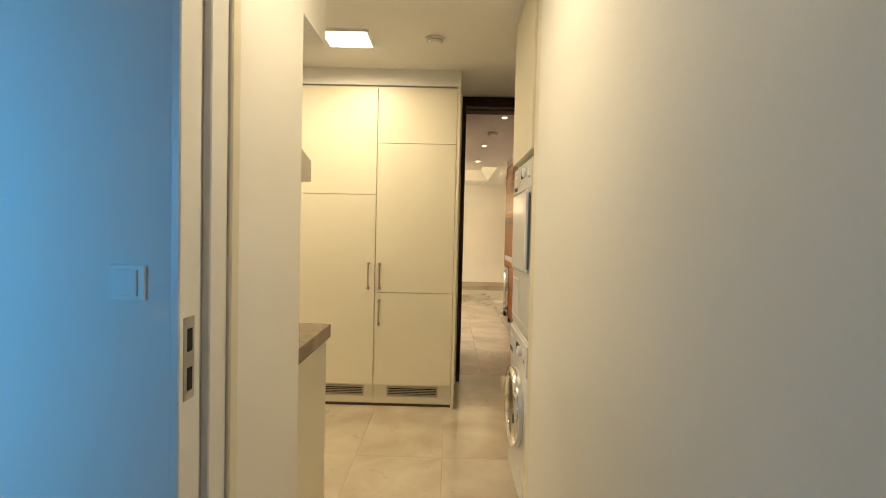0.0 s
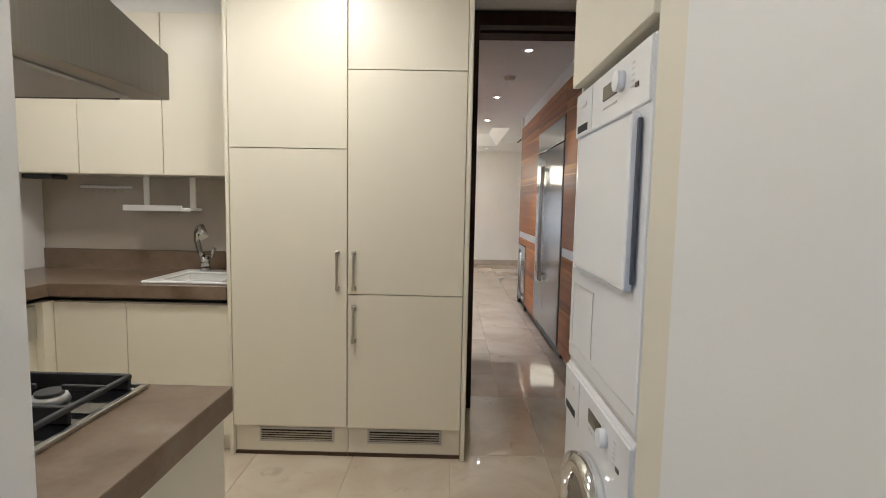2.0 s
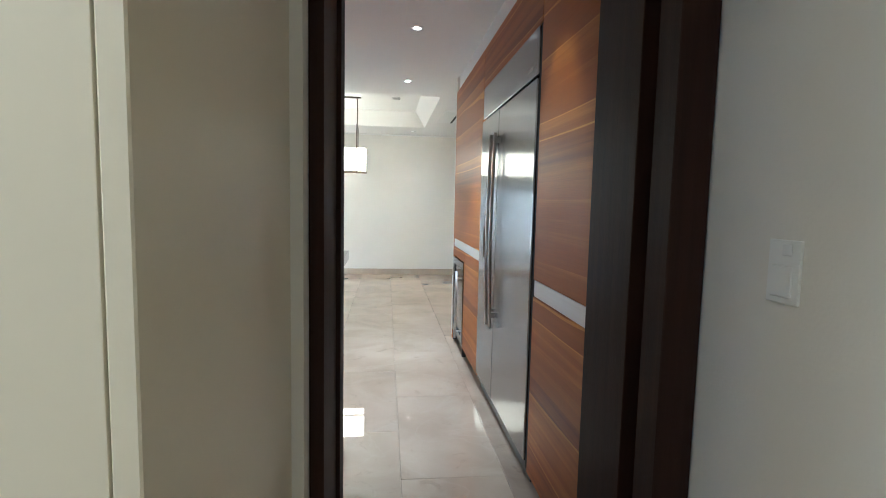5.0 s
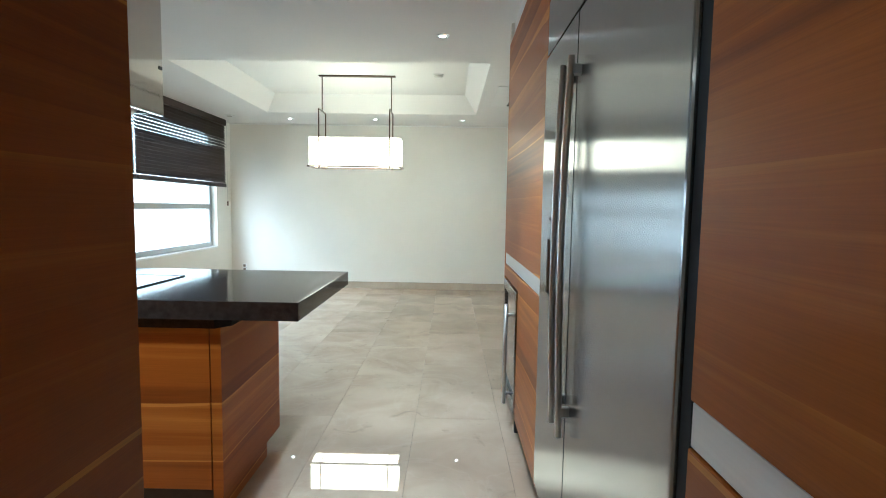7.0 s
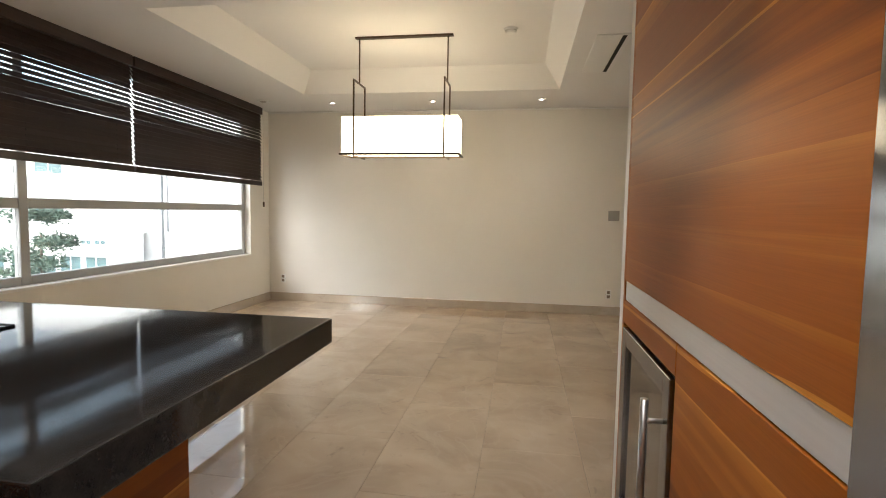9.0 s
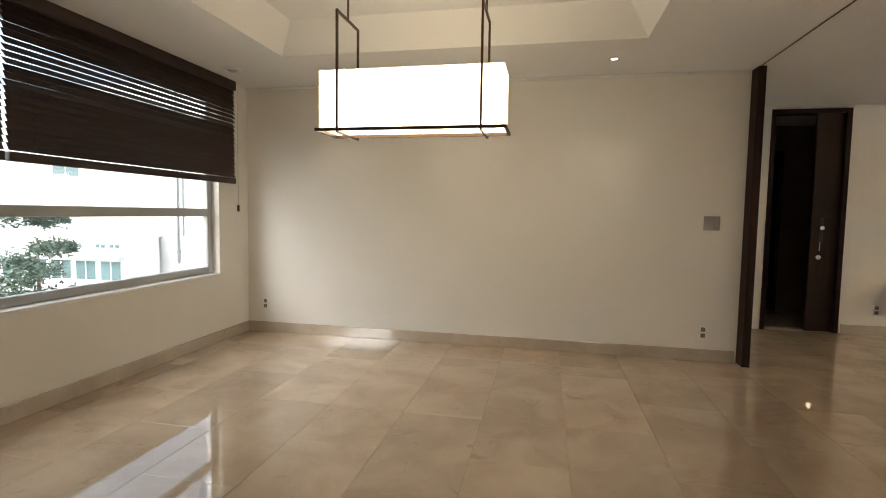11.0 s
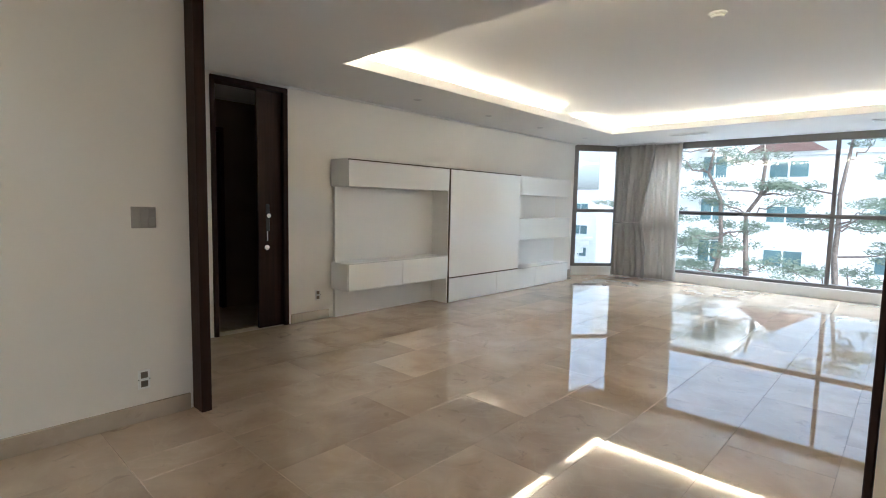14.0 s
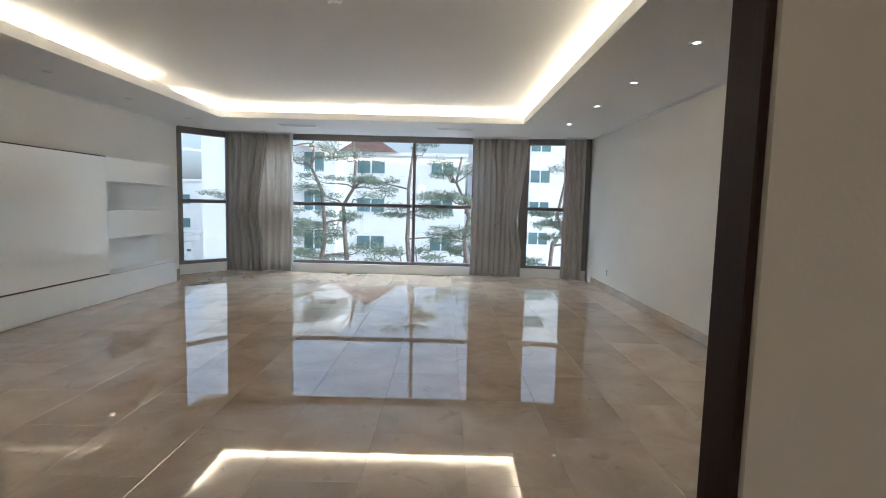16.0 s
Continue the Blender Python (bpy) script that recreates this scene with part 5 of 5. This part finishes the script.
# ---- dark door and the rooms behind it ----
dd1 = struct(new("door_1"), "dark brown wooden door with chrome lock, half slid open", "door")
dd1.location = (3.74, 14.03, 0)
box("jamb", (3.345, 3.385), (13.985, 14.13), (0, 2.50), WENGE, dd1, bevel=0.002)
box("jamb", (4.085, 4.135), (13.985, 14.13), (0, 2.50), WENGE, dd1, bevel=0.002)
box("head", (3.385, 4.085), (13.985, 14.13), (2.45, 2.50), WENGE, dd1, bevel=0.002)
lf = box("leaf", (3.82, 4.084), (14.03, 14.075), (0.004, 2.448), WENGE, dd1, "dark brown door leaf", bevel=0.002)
box("lock_plate", (3.90, 3.94), (14.022, 14.031), (1.02, 1.30), BLACK, lf, "black digital lock plate", bevel=0.004)
rod("lock_knob", (3.92, 14.0, 1.18), (3.92, 14.024, 1.18), 0.022, CHROME, lf, "chrome lock knob", seg=18)
rod("lock_cylinder", (3.90, 14.005, 0.85), (3.90, 14.03, 0.85), 0.026, CHROME, lf, "round chrome lock cylinder", seg=18)
box("pull", (3.905, 3.915), (14.01, 14.02), (0.92, 1.02), STEEL_UP, lf, "steel pull", bevel=0.002)
wallbox("wall_vestibule_west", (2.5, 2.62), (14.12, 17.2), (0, H), ROOMSHADE)
wallbox("wall_vestibule_east", (4.5, 4.62), (14.12, 17.2), (0, H), ROOMSHADE)
wallbox("wall_vestibule_north_left", (2.62, 3.22), (15.3, 15.42), (0, H), ROOMSHADE)
wallbox("wall_vestibule_north_right", (4.02, 4.5), (15.3, 15.42), (0, H), ROOMSHADE)
wallbox("wall_vestibule_over_door", (3.22, 4.02), (15.3, 15.42), (2.2, H), ROOMSHADE)
wallbox("wall_dark_room_end", (2.62, 4.5), (17.08, 17.2), (0, H), ROOMSHADE)
wallbox("ceiling_vestibule", (2.5, 4.62), (14.12, 17.2), (H, H + 0.1), CEIL, "", "ceiling")
ifr = struct(new("doorframe_inner"), "dark wooden inner door frame in an unlit room", "door frame")
ifr.location = (3.6, 15.3, 0)
box("jamb", (3.22, 3.27), (15.28, 15.43), (0, 2.2), WENGE, ifr)
box("jamb", (3.97, 4.02), (15.28, 15.43), (0, 2.2), WENGE, ifr)
box("head", (3.27, 3.97), (15.28, 15.43), (2.15, 2.2), WENGE, ifr)
t = thing("wardrobe", (3.1, 16.6, 0), "dark wardrobe standing in the unlit room", "wardrobe")
box("body", (2.64, 3.45), (16.4, 17.06), (0, 2.2), WENGE, t)
box("door", (2.65, 3.04), (16.38, 16.4), (0.05, 2.18), WENGE, t, bevel=0.002)
box("door", (3.05, 3.44), (16.38, 16.4), (0.05, 2.18), WENGE, t, bevel=0.002)

# ---- living room: white wall unit ----
UY0, UY1 = 13.65, 13.992
tv = thing("wall_unit", (7.1, 13.8, 0), "long white gloss wall unit with floating boxes and open niches", "wall unit")
box("back_panel", (4.705, 6.30), (13.955, UY1), (0.0, 1.508), MATTE, tv, bevel=0.002)
ub = box("upper_box", (4.672, 6.295), (UY0 + 0.02, UY1 - 0.001), (1.511, 1.80), MATTE, tv, bevel=0.001)
box("flap", (4.674, 6.293), (UY0, UY0 + 0.019), (1.513, 1.792), GLOSS, ub, bevel=0.0015)
# dark bars fill this unit's gaps, the shade of each put into its colour
box("top_gap", (4.68, 6.29), (UY0 + 0.004, UY0 + 0.03), (1.80, 1.812), BRONZE, ub)
box("top_board", (4.672, 9.53), (UY0 + 0.03, UY1 - 0.001), (1.8005, 1.818), MATTE, tv, bevel=0.001)
lb = box("lower_box", (4.672, 6.295), (UY0 + 0.02, UY1 - 0.001), (0.34, 0.648), MATTE, tv, bevel=0.001)
for a, b in ((4.674, 5.483), (5.487, 6.293)):
    box("drawer", (a, b), (UY0, UY0 + 0.019), (0.343, 0.645), GLOSS, lb, bevel=0.0015)
box("side_panel", (6.297, 6.318), (UY0 + 0.02, UY1), (0.0, 1.80), MATTE, tv)
box("edge_strip", (6.318, 6.334), (UY0 + 0.006, UY1), (0.0, 1.808), BRONZE, tv, "dark strip coloured as the shaded gap beside the sliding panel")
box("sliding_panel", (6.335, 7.95), (UY0, UY0 + 0.03), (0.348, 1.798), GLOSS, tv, "large white gloss sliding panel", bevel=0.002)
box("core", (6.335, 7.95), (UY0 + 0.04, UY1 - 0.002), (0.33, 1.80), MATTE, tv)
box("panel_gap", (6.335, 7.97), (UY0 + 0.01, UY0 + 0.045), (0.331, 0.347), BRONZE, tv)
box("panel_top_gap", (6.335, 7.97), (UY0 + 0.006, UY0 + 0.03), (1.799, 1.812), BRONZE, tv)
for a, b in ((6.336, 7.4), (7.403, 8.46), (8.463, 9.53)):
    box("base_drawer", (a, b), (UY0, UY0 + 0.02), (0.012, 0.329), GLOSS, tv, bevel=0.0015)
box("base_box", (6.336, 9.528), (UY0 + 0.021, UY1 - 0.003), (0.0, 0.3295), MATTE, tv)
box("niche_back", (7.951, 9.53), (13.955, UY1 - 0.003), (0.331, 1.80), MATTE, tv)
for z0, z1 in ((1.50, 1.799), (0.785, 1.13)):
    s = box("shelf_box", (7.952, 9.53), (UY0 + 0.02, 13.954), (z0, z1), MATTE, tv, bevel=0.001)
    box("front", (7.954, 9.53), (UY0, UY0 + 0.019), (z0 + 0.002, z1 - 0.002), GLOSS, s, bevel=0.0015)

# ceiling fittings
for dx in (5.46, 6.66, 7.83, 9.19):
    downlight(dx, 7.66, H)
for dx in (5.45, 6.77, 8.05, 9.48):
    downlight(dx, 13.4, H, GREYPLATE)
smoke_detector(5.39, 10.26, 2.74)
for vy in (11.84, 9.31):
    t = thing("air_vent", (9.95, vy, H), "white slot air vent in the living room ceiling", "vent", "living room vents")
    box("frame", (9.87, 10.03), (vy - 0.3, vy + 0.3), (H - 0.012, H - 0.0005), WHITE, t, bevel=0.003)
    for k in range(3):
        box("slot", (9.895 + 0.04 * k, 9.915 + 0.04 * k), (vy - 0.28, vy + 0.28), (H - 0.0135, H - 0.0115), GREYPLATE, t)
struct(box("trim_cornice_living_north", (4.14, 10.25), (13.97, 13.998), (H - 0.02, H - 0.001), WALL, bevel=0.004), "slim white cornice", "trim")
struct(box("trim_cornice_living_south", (2.4, 10.4), (6.852, 6.88), (H - 0.02, H - 0.001), WALL, bevel=0.004), "slim white cornice", "trim")


# ---- curtains ----
def drape(a, b, z0, z1, folds, depth, tie, material, seed):
    """A hanging cloth between plan points a and b. tie: None, or (height, share of width left there, share along where it gathers)."""
    rnd = random.Random(seed)
    a, b = Vector(a), Vector(b)
    d = (b - a).normalized()
    n = Vector((-d.y, d.x))
    width = (b - a).length
    nu, nv = folds * 8, 26
    ph = [rnd.uniform(-0.7, 0.7) for _ in range(folds + 1)]
    bm = bmesh.new()
    rows = []
    for j in range(nv + 1):
        z = z0 + (z1 - z0) * j / nv
        row = []
        for i in range(nu + 1):
            u = i / nu
            s, amp = u, depth
            if tie:
                zt, share, where = tie
                g = max(0.0, 1 - (z - zt) / 1.25) if z > zt else 1 - 0.55 * min(1.0, (zt - z) / 0.5)
                s = (where + (u - where) * share) * g + u * (1 - g)
                amp = depth * (1 - 0.45 * g)
            k = u * folds
            w = math.sin(k * math.tau + ph[int(k) % len(ph)]) * amp * (0.75 + 0.25 * math.sin(3.1 * k + seed)) + 0.006 * math.sin(7 * u * folds + z * 3)
            p = a + d * (s * width) + n * w
            row.append(bm.verts.new((p.x, p.y, z)))
        rows.append(row)
    for r, q in zip(rows, rows[1:]):
        for i in range(nu):
            bm.faces.new((r[i], r[i + 1], q[i + 1], q[i]))
    return bm


def curtain(a, b, tie, folds, label, seed, material=None):
    m = material or CURTAIN
    t = thing("curtain", ((a[0] + b[0]) / 2, (a[1] + b[1]) / 2, 0.02), label, "curtain", "living room curtains")
    cl = part("cloth", drape(a, b, 0.025, 2.50, folds, 0.045, tie, m, seed), m, t, smooth=True)
    md = cl.modifiers.new("thickness", "SOLIDIFY")
    md.thickness = 0.003
    if tie:
        zt, share, where = tie
        c = Vector(a).lerp(Vector(b), where + (0.5 - where) * share)
        half = (Vector(b) - Vector(a)).length * share / 2
        dv = (Vector(b) - Vector(a)).normalized()
        nv = Vector((-dv.y, dv.x))
        pts = []
        for k in range(25):
            f = k * math.tau / 24
            p = c + dv * (math.cos(f) * (half + 0.02)) + nv * (math.sin(f) * 0.05)
            pts.append((p.x, p.y, zt + 0.02 * math.cos(f)))
        tube("tieback", pts, 0.012, m, t, "cloth tieback", seg=6)
    box("track", (min(a[0], b[0]) - 0.02, max(a[0], b[0]) + 0.02), (min(a[1], b[1]), max(a[1], b[1])), (2.502, 2.528), WHITE, t)
    return t


curtain((10.80, 13.40), (10.77, 12.66), (1.05, 0.74, 0.0), 6, "heavy grey curtain tied back beside the bay window", 1)
curtain((10.88, 13.0), (10.87, 12.22), None, 6, "light translucent beige curtain hanging straight", 2, SHEER)
curtain((10.86, 8.97), (10.84, 8.40), None, 5, "heavy grey curtain hanging straight", 3)
curtain((10.77, 8.58), (10.79, 7.98), (1.02, 0.62, 0.3), 5, "heavy grey curtain tied back beside the bay window", 4)
curtain((10.72, 7.34), (10.60, 7.0), None, 4, "light translucent beige curtain hanging straight", 5, SHEER)

# ---- outside ----
STUCCO = mat("white_stucco", (0.82, 0.82, 0.8), 0.85, noise_scale=0.6, tone=0.04, bump=0.2, bump_scale=12)
TEAL = mat("blue_green_glass", (0.13, 0.21, 0.22), 0.1, noise_scale=0.5, tone=0.2)
ROOF = mat("red_brown_roof", (0.22, 0.13, 0.11), 0.7, noise_scale=3, tone=0.15, bump=0.3)
RAIL = mat("white_rail_paint", (0.75, 0.77, 0.77), 0.5)
NEEDLE = mat("pine_needles", (0.19, 0.23, 0.16), 0.7, noise_scale=1.3, tone=0.35)
BARK = mat("pine_bark", (0.22, 0.17, 0.14), 0.9, noise_scale=8, tone=0.3, bump=0.6)
HEDGE = mat("hedge_leaves", (0.11, 0.16, 0.12), 0.8, noise_scale=1.0, tone=0.35)
GROUND = mat("pale_paving", (0.45, 0.44, 0.42), 0.9, noise_scale=0.5, tone=0.1, bump=0.2)
struct(box("ground", (-300, 400), (-300, 400), (-6.4, -6.0), GROUND), "pale paved ground outside the windows", "ground")


def block(x, y, z1, windows, face, label, roof=None):
    """A white apartment block. windows: (along, z, width, height, balcony) on the face 'x-', 'x+' or 'y-'."""
    t = thing("apartment_building", ((x[0] + x[1]) / 2, (y[0] + y[1]) / 2, -6.0), label, "building", "white apartment blocks")
    box("wall", x, y, (-6.0, z1), STUCCO, t)
    box("parapet", (x[0] - 0.15, x[1] + 0.15), (y[0] - 0.15, y[1] + 0.15), (z1, z1 + 0.25), STUCCO, t)
    for c, z, w, h, balcony in windows:
        def at(nm, u, v, zz, m, par):
            if face == "y-":
                return box(nm, u, (y[0] - v[1], y[0] - v[0]), zz, m, par)
            if face == "x-":
                return box(nm, (x[0] - v[1], x[0] - v[0]), u, zz, m, par)
            return box(nm, (x[1] + v[0], x[1] + v[1]), u, zz, m, par)
        wd = at("window", (c - w / 2, c + w / 2), (0.0, 0.04), (z, z + h), RAIL, t)
        for s in (0, 1):
            at("pane", (c - w / 2 + 0.06 + s * w / 2, c - 0.06 + s * w / 2), (0.04, 0.06), (z + 0.07, z + h - 0.07), TEAL, wd)
        if balcony:
            at("balcony", (c - w / 2 - 0.2, c + w / 2 + 0.2), (0.0, 1.0), (z - 0.95, z - 0.82), STUCCO, t)
            bm = bmesh.new()
            k = 0
            while k * 0.16 < w + 0.4:
                u = c - w / 2 - 0.2 + k * 0.16
                if face == "y-":
                    add_box(bm, (u, u + 0.035), (y[0] - 1.0, y[0] - 0.96), (z - 0.82, z + 0.15))
                elif face == "x-":
                    add_box(bm, (x[0] - 1.0, x[0] - 0.96), (u, u + 0.035), (z - 0.82, z + 0.15))
                else:
                    add_box(bm, (x[1] + 0.96, x[1] + 1.0), (u, u + 0.035), (z - 0.82, z + 0.15))
                k += 1
            part("railing", bm, RAIL, t)
    if roof:
        bm = bmesh.new()
        y0, y1, z0, zr = roof
        xm = (x[0] - 0.4, x[0] + 5)
        vs = [bm.verts.new(p) for p in ((xm[0], y0, z0), (xm[0], y1, z0), (xm[0], (y0 + y1) / 2, zr), (xm[1], y0, z0), (xm[1], y1, z0), (xm[1], (y0 + y1) / 2, zr))]
        for f in ((0, 1, 2), (3, 5, 4), (0, 2, 5, 3), (1, 4, 5, 2), (0, 3, 4, 1)):
            bm.faces.new([vs[i] for i in f])
        part("roof", bm, ROOF, t)
    return t


rows_z = (-5.0, -2.2, 0.55, 3.35, 6.1)
block((38, 50), (17.4, 27.0), 8.4, [(18.9, z, 1.5, 1.5, True) for z in rows_z] + [(23.0, z, 1.8, 1.2, False) for z in rows_z], "x-", "white apartment block with balconies and blue-green windows")
block((38.6, 50), (8.0, 17.4), 4.7, [(14.9, z, 2.1, 1.1, False) for z in rows_z[:4]] + [(9.7, z, 1.7, 1.1, False) for z in rows_z[:4]], "x-", "white apartment block with a small pitched roof", (13.0, 17.2, 4.95, 6.3))
block((47, 58), (-16.0, 7.0), 11.5, [(c, z, 1.8, 1.2, False) for c in (-12, -7.5, -3, 1.0, 4.5) for z in (*rows_z, 8.7)], "x-", "tall white apartment block behind pine trees")
block((60, 70), (26.0, 60.0), 3.2, [(c, z, 2.0, 1.2, False) for c in (30, 35, 40, 46) for z in rows_z[:3]], "x-", "low white house far behind the trees")
block((-70, -13), (36.0, 48.0), 9.0, [(c, z, 2.2, 0.9, True) for c in (-31, -38, -45, -60) for z in rows_z], "y-", "white apartment block with long balconies")


low = block((-34.0, -23.6), (33.0, 35.7), -0.5, [(c, -1.15, 0.8, 0.35, False) for c in (-28.2, -27.0, -25.3, -24.3)] + [(c, -3.1, 1.5, 1.25, False) for c in (-32.0, -30.0, -28.2, -26.4, -24.6)], "y-", "low white annex with small windows before the apartment block")
box("canopy", (-30.0, -23.5), (32.4, 33.0), (-1.75, -1.45), STUCCO, low)
GREYPIPE = mat("grey_downpipe", (0.3, 0.32, 0.33), 0.6)
dp1 = thing("downpipe", (-22.2, 35.9, -2.0), "grey rainwater pipe with a second thinner pipe on the white facade", "downpipe")
rod("pipe", (-22.35, 35.9, -2.2), (-22.35, 35.9, 8.9), 0.07, GREYPIPE, dp1, seg=10)
rod("pipe", (-21.95, 35.9, -0.4), (-21.95, 35.9, 8.9), 0.05, GREYPIPE, dp1, seg=10)
for zz in (-1.5, 1.0, 3.5, 6.0):
    box("clamp", (-22.46, -22.24), (35.85, 36.0), (zz, zz + 0.1), GREYPIPE, dp1)
pier = thing("facade_pier", (11.8, 14.9, -6.0), "white pier of the facade with a stepped cornice", "facade")
box("shaft", (11.3, 11.62), (14.62, 15.15), (-6.0, 0.16), STUCCO, pier, bevel=0.01)
for k, (over, z0, z1) in enumerate(((0.10, 0.16, 0.28), (0.34, 0.282, 0.44), (0.62, 0.442, 0.56), (0.80, 0.562, 0.64))):
    box("cornice_step", (11.26, 11.60 + over), (14.60, 15.17), (z0, z1), STUCCO, pier, bevel=0.02, seg=2)


def limb(bm, p0, p1, r0, r1, wob, rnd, n=6, seg=7):
    pts = []
    for k in range(n + 1):
        p = p0.lerp(p1, k / n)
        if 0 < k < n:
            p += Vector([rnd.uniform(-wob, wob) for _ in range(3)])
        pts.append(p)
    rings = []
    for i, p in enumerate(pts):
        d = (pts[min(i + 1, n)] - pts[max(i - 1, 0)]).normalized()
        q = Vector((0, 0, 1)).rotation_difference(d)
        r = r0 + (r1 - r0) * i / n
        rings.append([bm.verts.new(p + q @ Vector((r * math.cos(k * math.tau / seg), r * math.sin(k * math.tau / seg), 0))) for k in range(seg)])
    for a, b in zip(rings, rings[1:]):
        for k in range(seg):
            bm.faces.new((a[k], a[(k + 1) % seg], b[(k + 1) % seg], b[k]))
    return pts


def needles(clumps, count, rnd, size):
    """Flattened clouds of small needle tufts, joined in one mesh."""
    verts, faces = [], []
    for c, rx, rz in clumps:
        for _ in range(int(count * rx)):
            a, r = rnd.uniform(0, math.tau), math.sqrt(rnd.random())
            p = c + Vector((math.cos(a) * r * rx, math.sin(a) * r * rx, rnd.gauss(0, 0.45) * rz * (1.1 - 0.6 * r)))
            d = Vector((rnd.gauss(0, 1), rnd.gauss(0, 1), rnd.uniform(-0.2, 1.0))).normalized()
            w = d.orthogonal().normalized() * size * 0.16
            i = len(verts)
            verts += [p - w, p + w, p + d * size]
            faces.append((i, i + 1, i + 2))
    return verts, faces


def pine(at, height, lean, seed, forks=2):
    rnd = random.Random(seed)
    at = Vector(at)
    t = thing("pine_tree", at, "tall pine tree with bare forked trunk and flat needle clouds", "tree", "pine trees")
    bm = bmesh.new()
    clumps = []
    tops = []
    for f in range(forks):
        top = at + Vector((lean[0] + rnd.uniform(-0.8, 0.8), lean[1] + (f - (forks - 1) / 2) * 1.6, height * (1 - 0.08 * f)))
        tops.append(limb(bm, at + Vector((0, f * 0.12, -0.05)), top, 0.17, 0.05, 0.3, rnd, 9))
    for pts in tops:
        for k in range(18 if forks == 1 else 14):
            j = rnd.randint(4, 9)
            p = pts[j]
            a = rnd.uniform(0, math.tau)
            ln = rnd.uniform(1.0, 2.9) * (1.15 - 0.05 * j)
            e = p + Vector((math.cos(a) * ln * 0.7, math.sin(a) * ln, rnd.uniform(-0.1, 0.9)))
            limb(bm, p, e, 0.045, 0.012, 0.14, rnd, 6, 5)
            clumps.append((e, rnd.uniform(0.45, 0.95), rnd.uniform(0.2, 0.36)))
            if rnd.random() < 0.7:
                clumps.append((p.lerp(e, 0.6) + Vector((0, rnd.uniform(-0.4, 0.4), rnd.uniform(0, 0.3))), rnd.uniform(0.3, 0.55), 0.24))
    part("trunk", bm, BARK, t, smooth=True)
    verts, faces = needles([(c - at, rx, rz) for c, rx, rz in clumps], 250, rnd, 0.17)
    me = bpy.data.meshes.new("crown")
    me.from_pydata(verts, [], faces)
    me.materials.append(NEEDLE)
    cr = new("crown", me)
    cr.parent = t
    return t


pine((25.0, 14.2, -6.0), 10.6, (0.0, 0.4), 11)
pine((25.5, 11.2, -6.0), 10.2, (0.0, -0.2), 23, 1)
pine((27.0, 8.3, -6.0), 9.6, (0.0, 0.4), 31, 1)
pine((27.0, 4.2, -6.0), 9.2, (0.0, -0.8), 47, 1)
pine((28.0, 18.2, -6.0), 10.0, (0.0, 0.8), 59)


def shrub(at, r, h, seed, label, name="shrub"):
    rnd = random.Random(seed)
    at = Vector(at)
    t = thing(name, at, label, "shrub" if name == "shrub" else "tree")
    bm = bmesh.new()
    limb(bm, at + Vector((0, 0, -0.05)), at + Vector((0.1, 0, h * 0.9)), 0.12, 0.03, 0.08, rnd, 6, 6)
    part("trunk", bm, BARK, t)
    clumps = []
    for k in range(int(16 * h / 3)):
        zz = rnd.uniform(0.1, 1.0) * h
        rr = r * (1.1 - 0.8 * zz / h)
        a = rnd.uniform(0, math.tau)
        clumps.append((Vector((math.cos(a) * rr * 0.6, math.sin(a) * rr * 0.6, zz)), rr * 0.55 + 0.15, 0.35))
    verts, faces = needles(clumps, 380, rnd, 0.22)
    me = bpy.data.meshes.new("crown")
    me.from_pydata(verts, [], faces)
    me.materials.append(HEDGE)
    cr = new("crown", me)
    cr.parent = t
    return t


for k in range(7):
    shrub((29 + (k % 3) * 1.6, 7.0 + k * 2.4, -6.0), 1.5, 3.3 + 0.5 * (k % 2), 70 + k, "dense dark green garden shrub")
shrub((22, 23.5, -6.0), 2.4, 6.6, 91, "dense dark green conifer outside the side window", "conifer_tree")
shrub((-14.5, 20.2, -6.0), 2.2, 7.0, 97, "dark green conifer outside the dining window", "conifer_tree")

# ---- floor slabs ----
pave((-2.0, 1.8), (-2.6, 4.55), 0.51, 0.9, 0.175, 3.72, MARBLE_LIGHT, 0.0)
pave((-2.2, 2.55), (4.55, 11.95), 0.507, 1.03, 0.02, 8.62, MARBLE)
pave((-2.2, 2.55), (11.95, 12.43), 0.507, 0.6, 0.02, 11.95, MARBLE, 0.0)
pave((2.55, 11.0), (6.85, 14.0), 1.03, 0.507, 2.95, 9.82, MARBLE, 0.5, False)
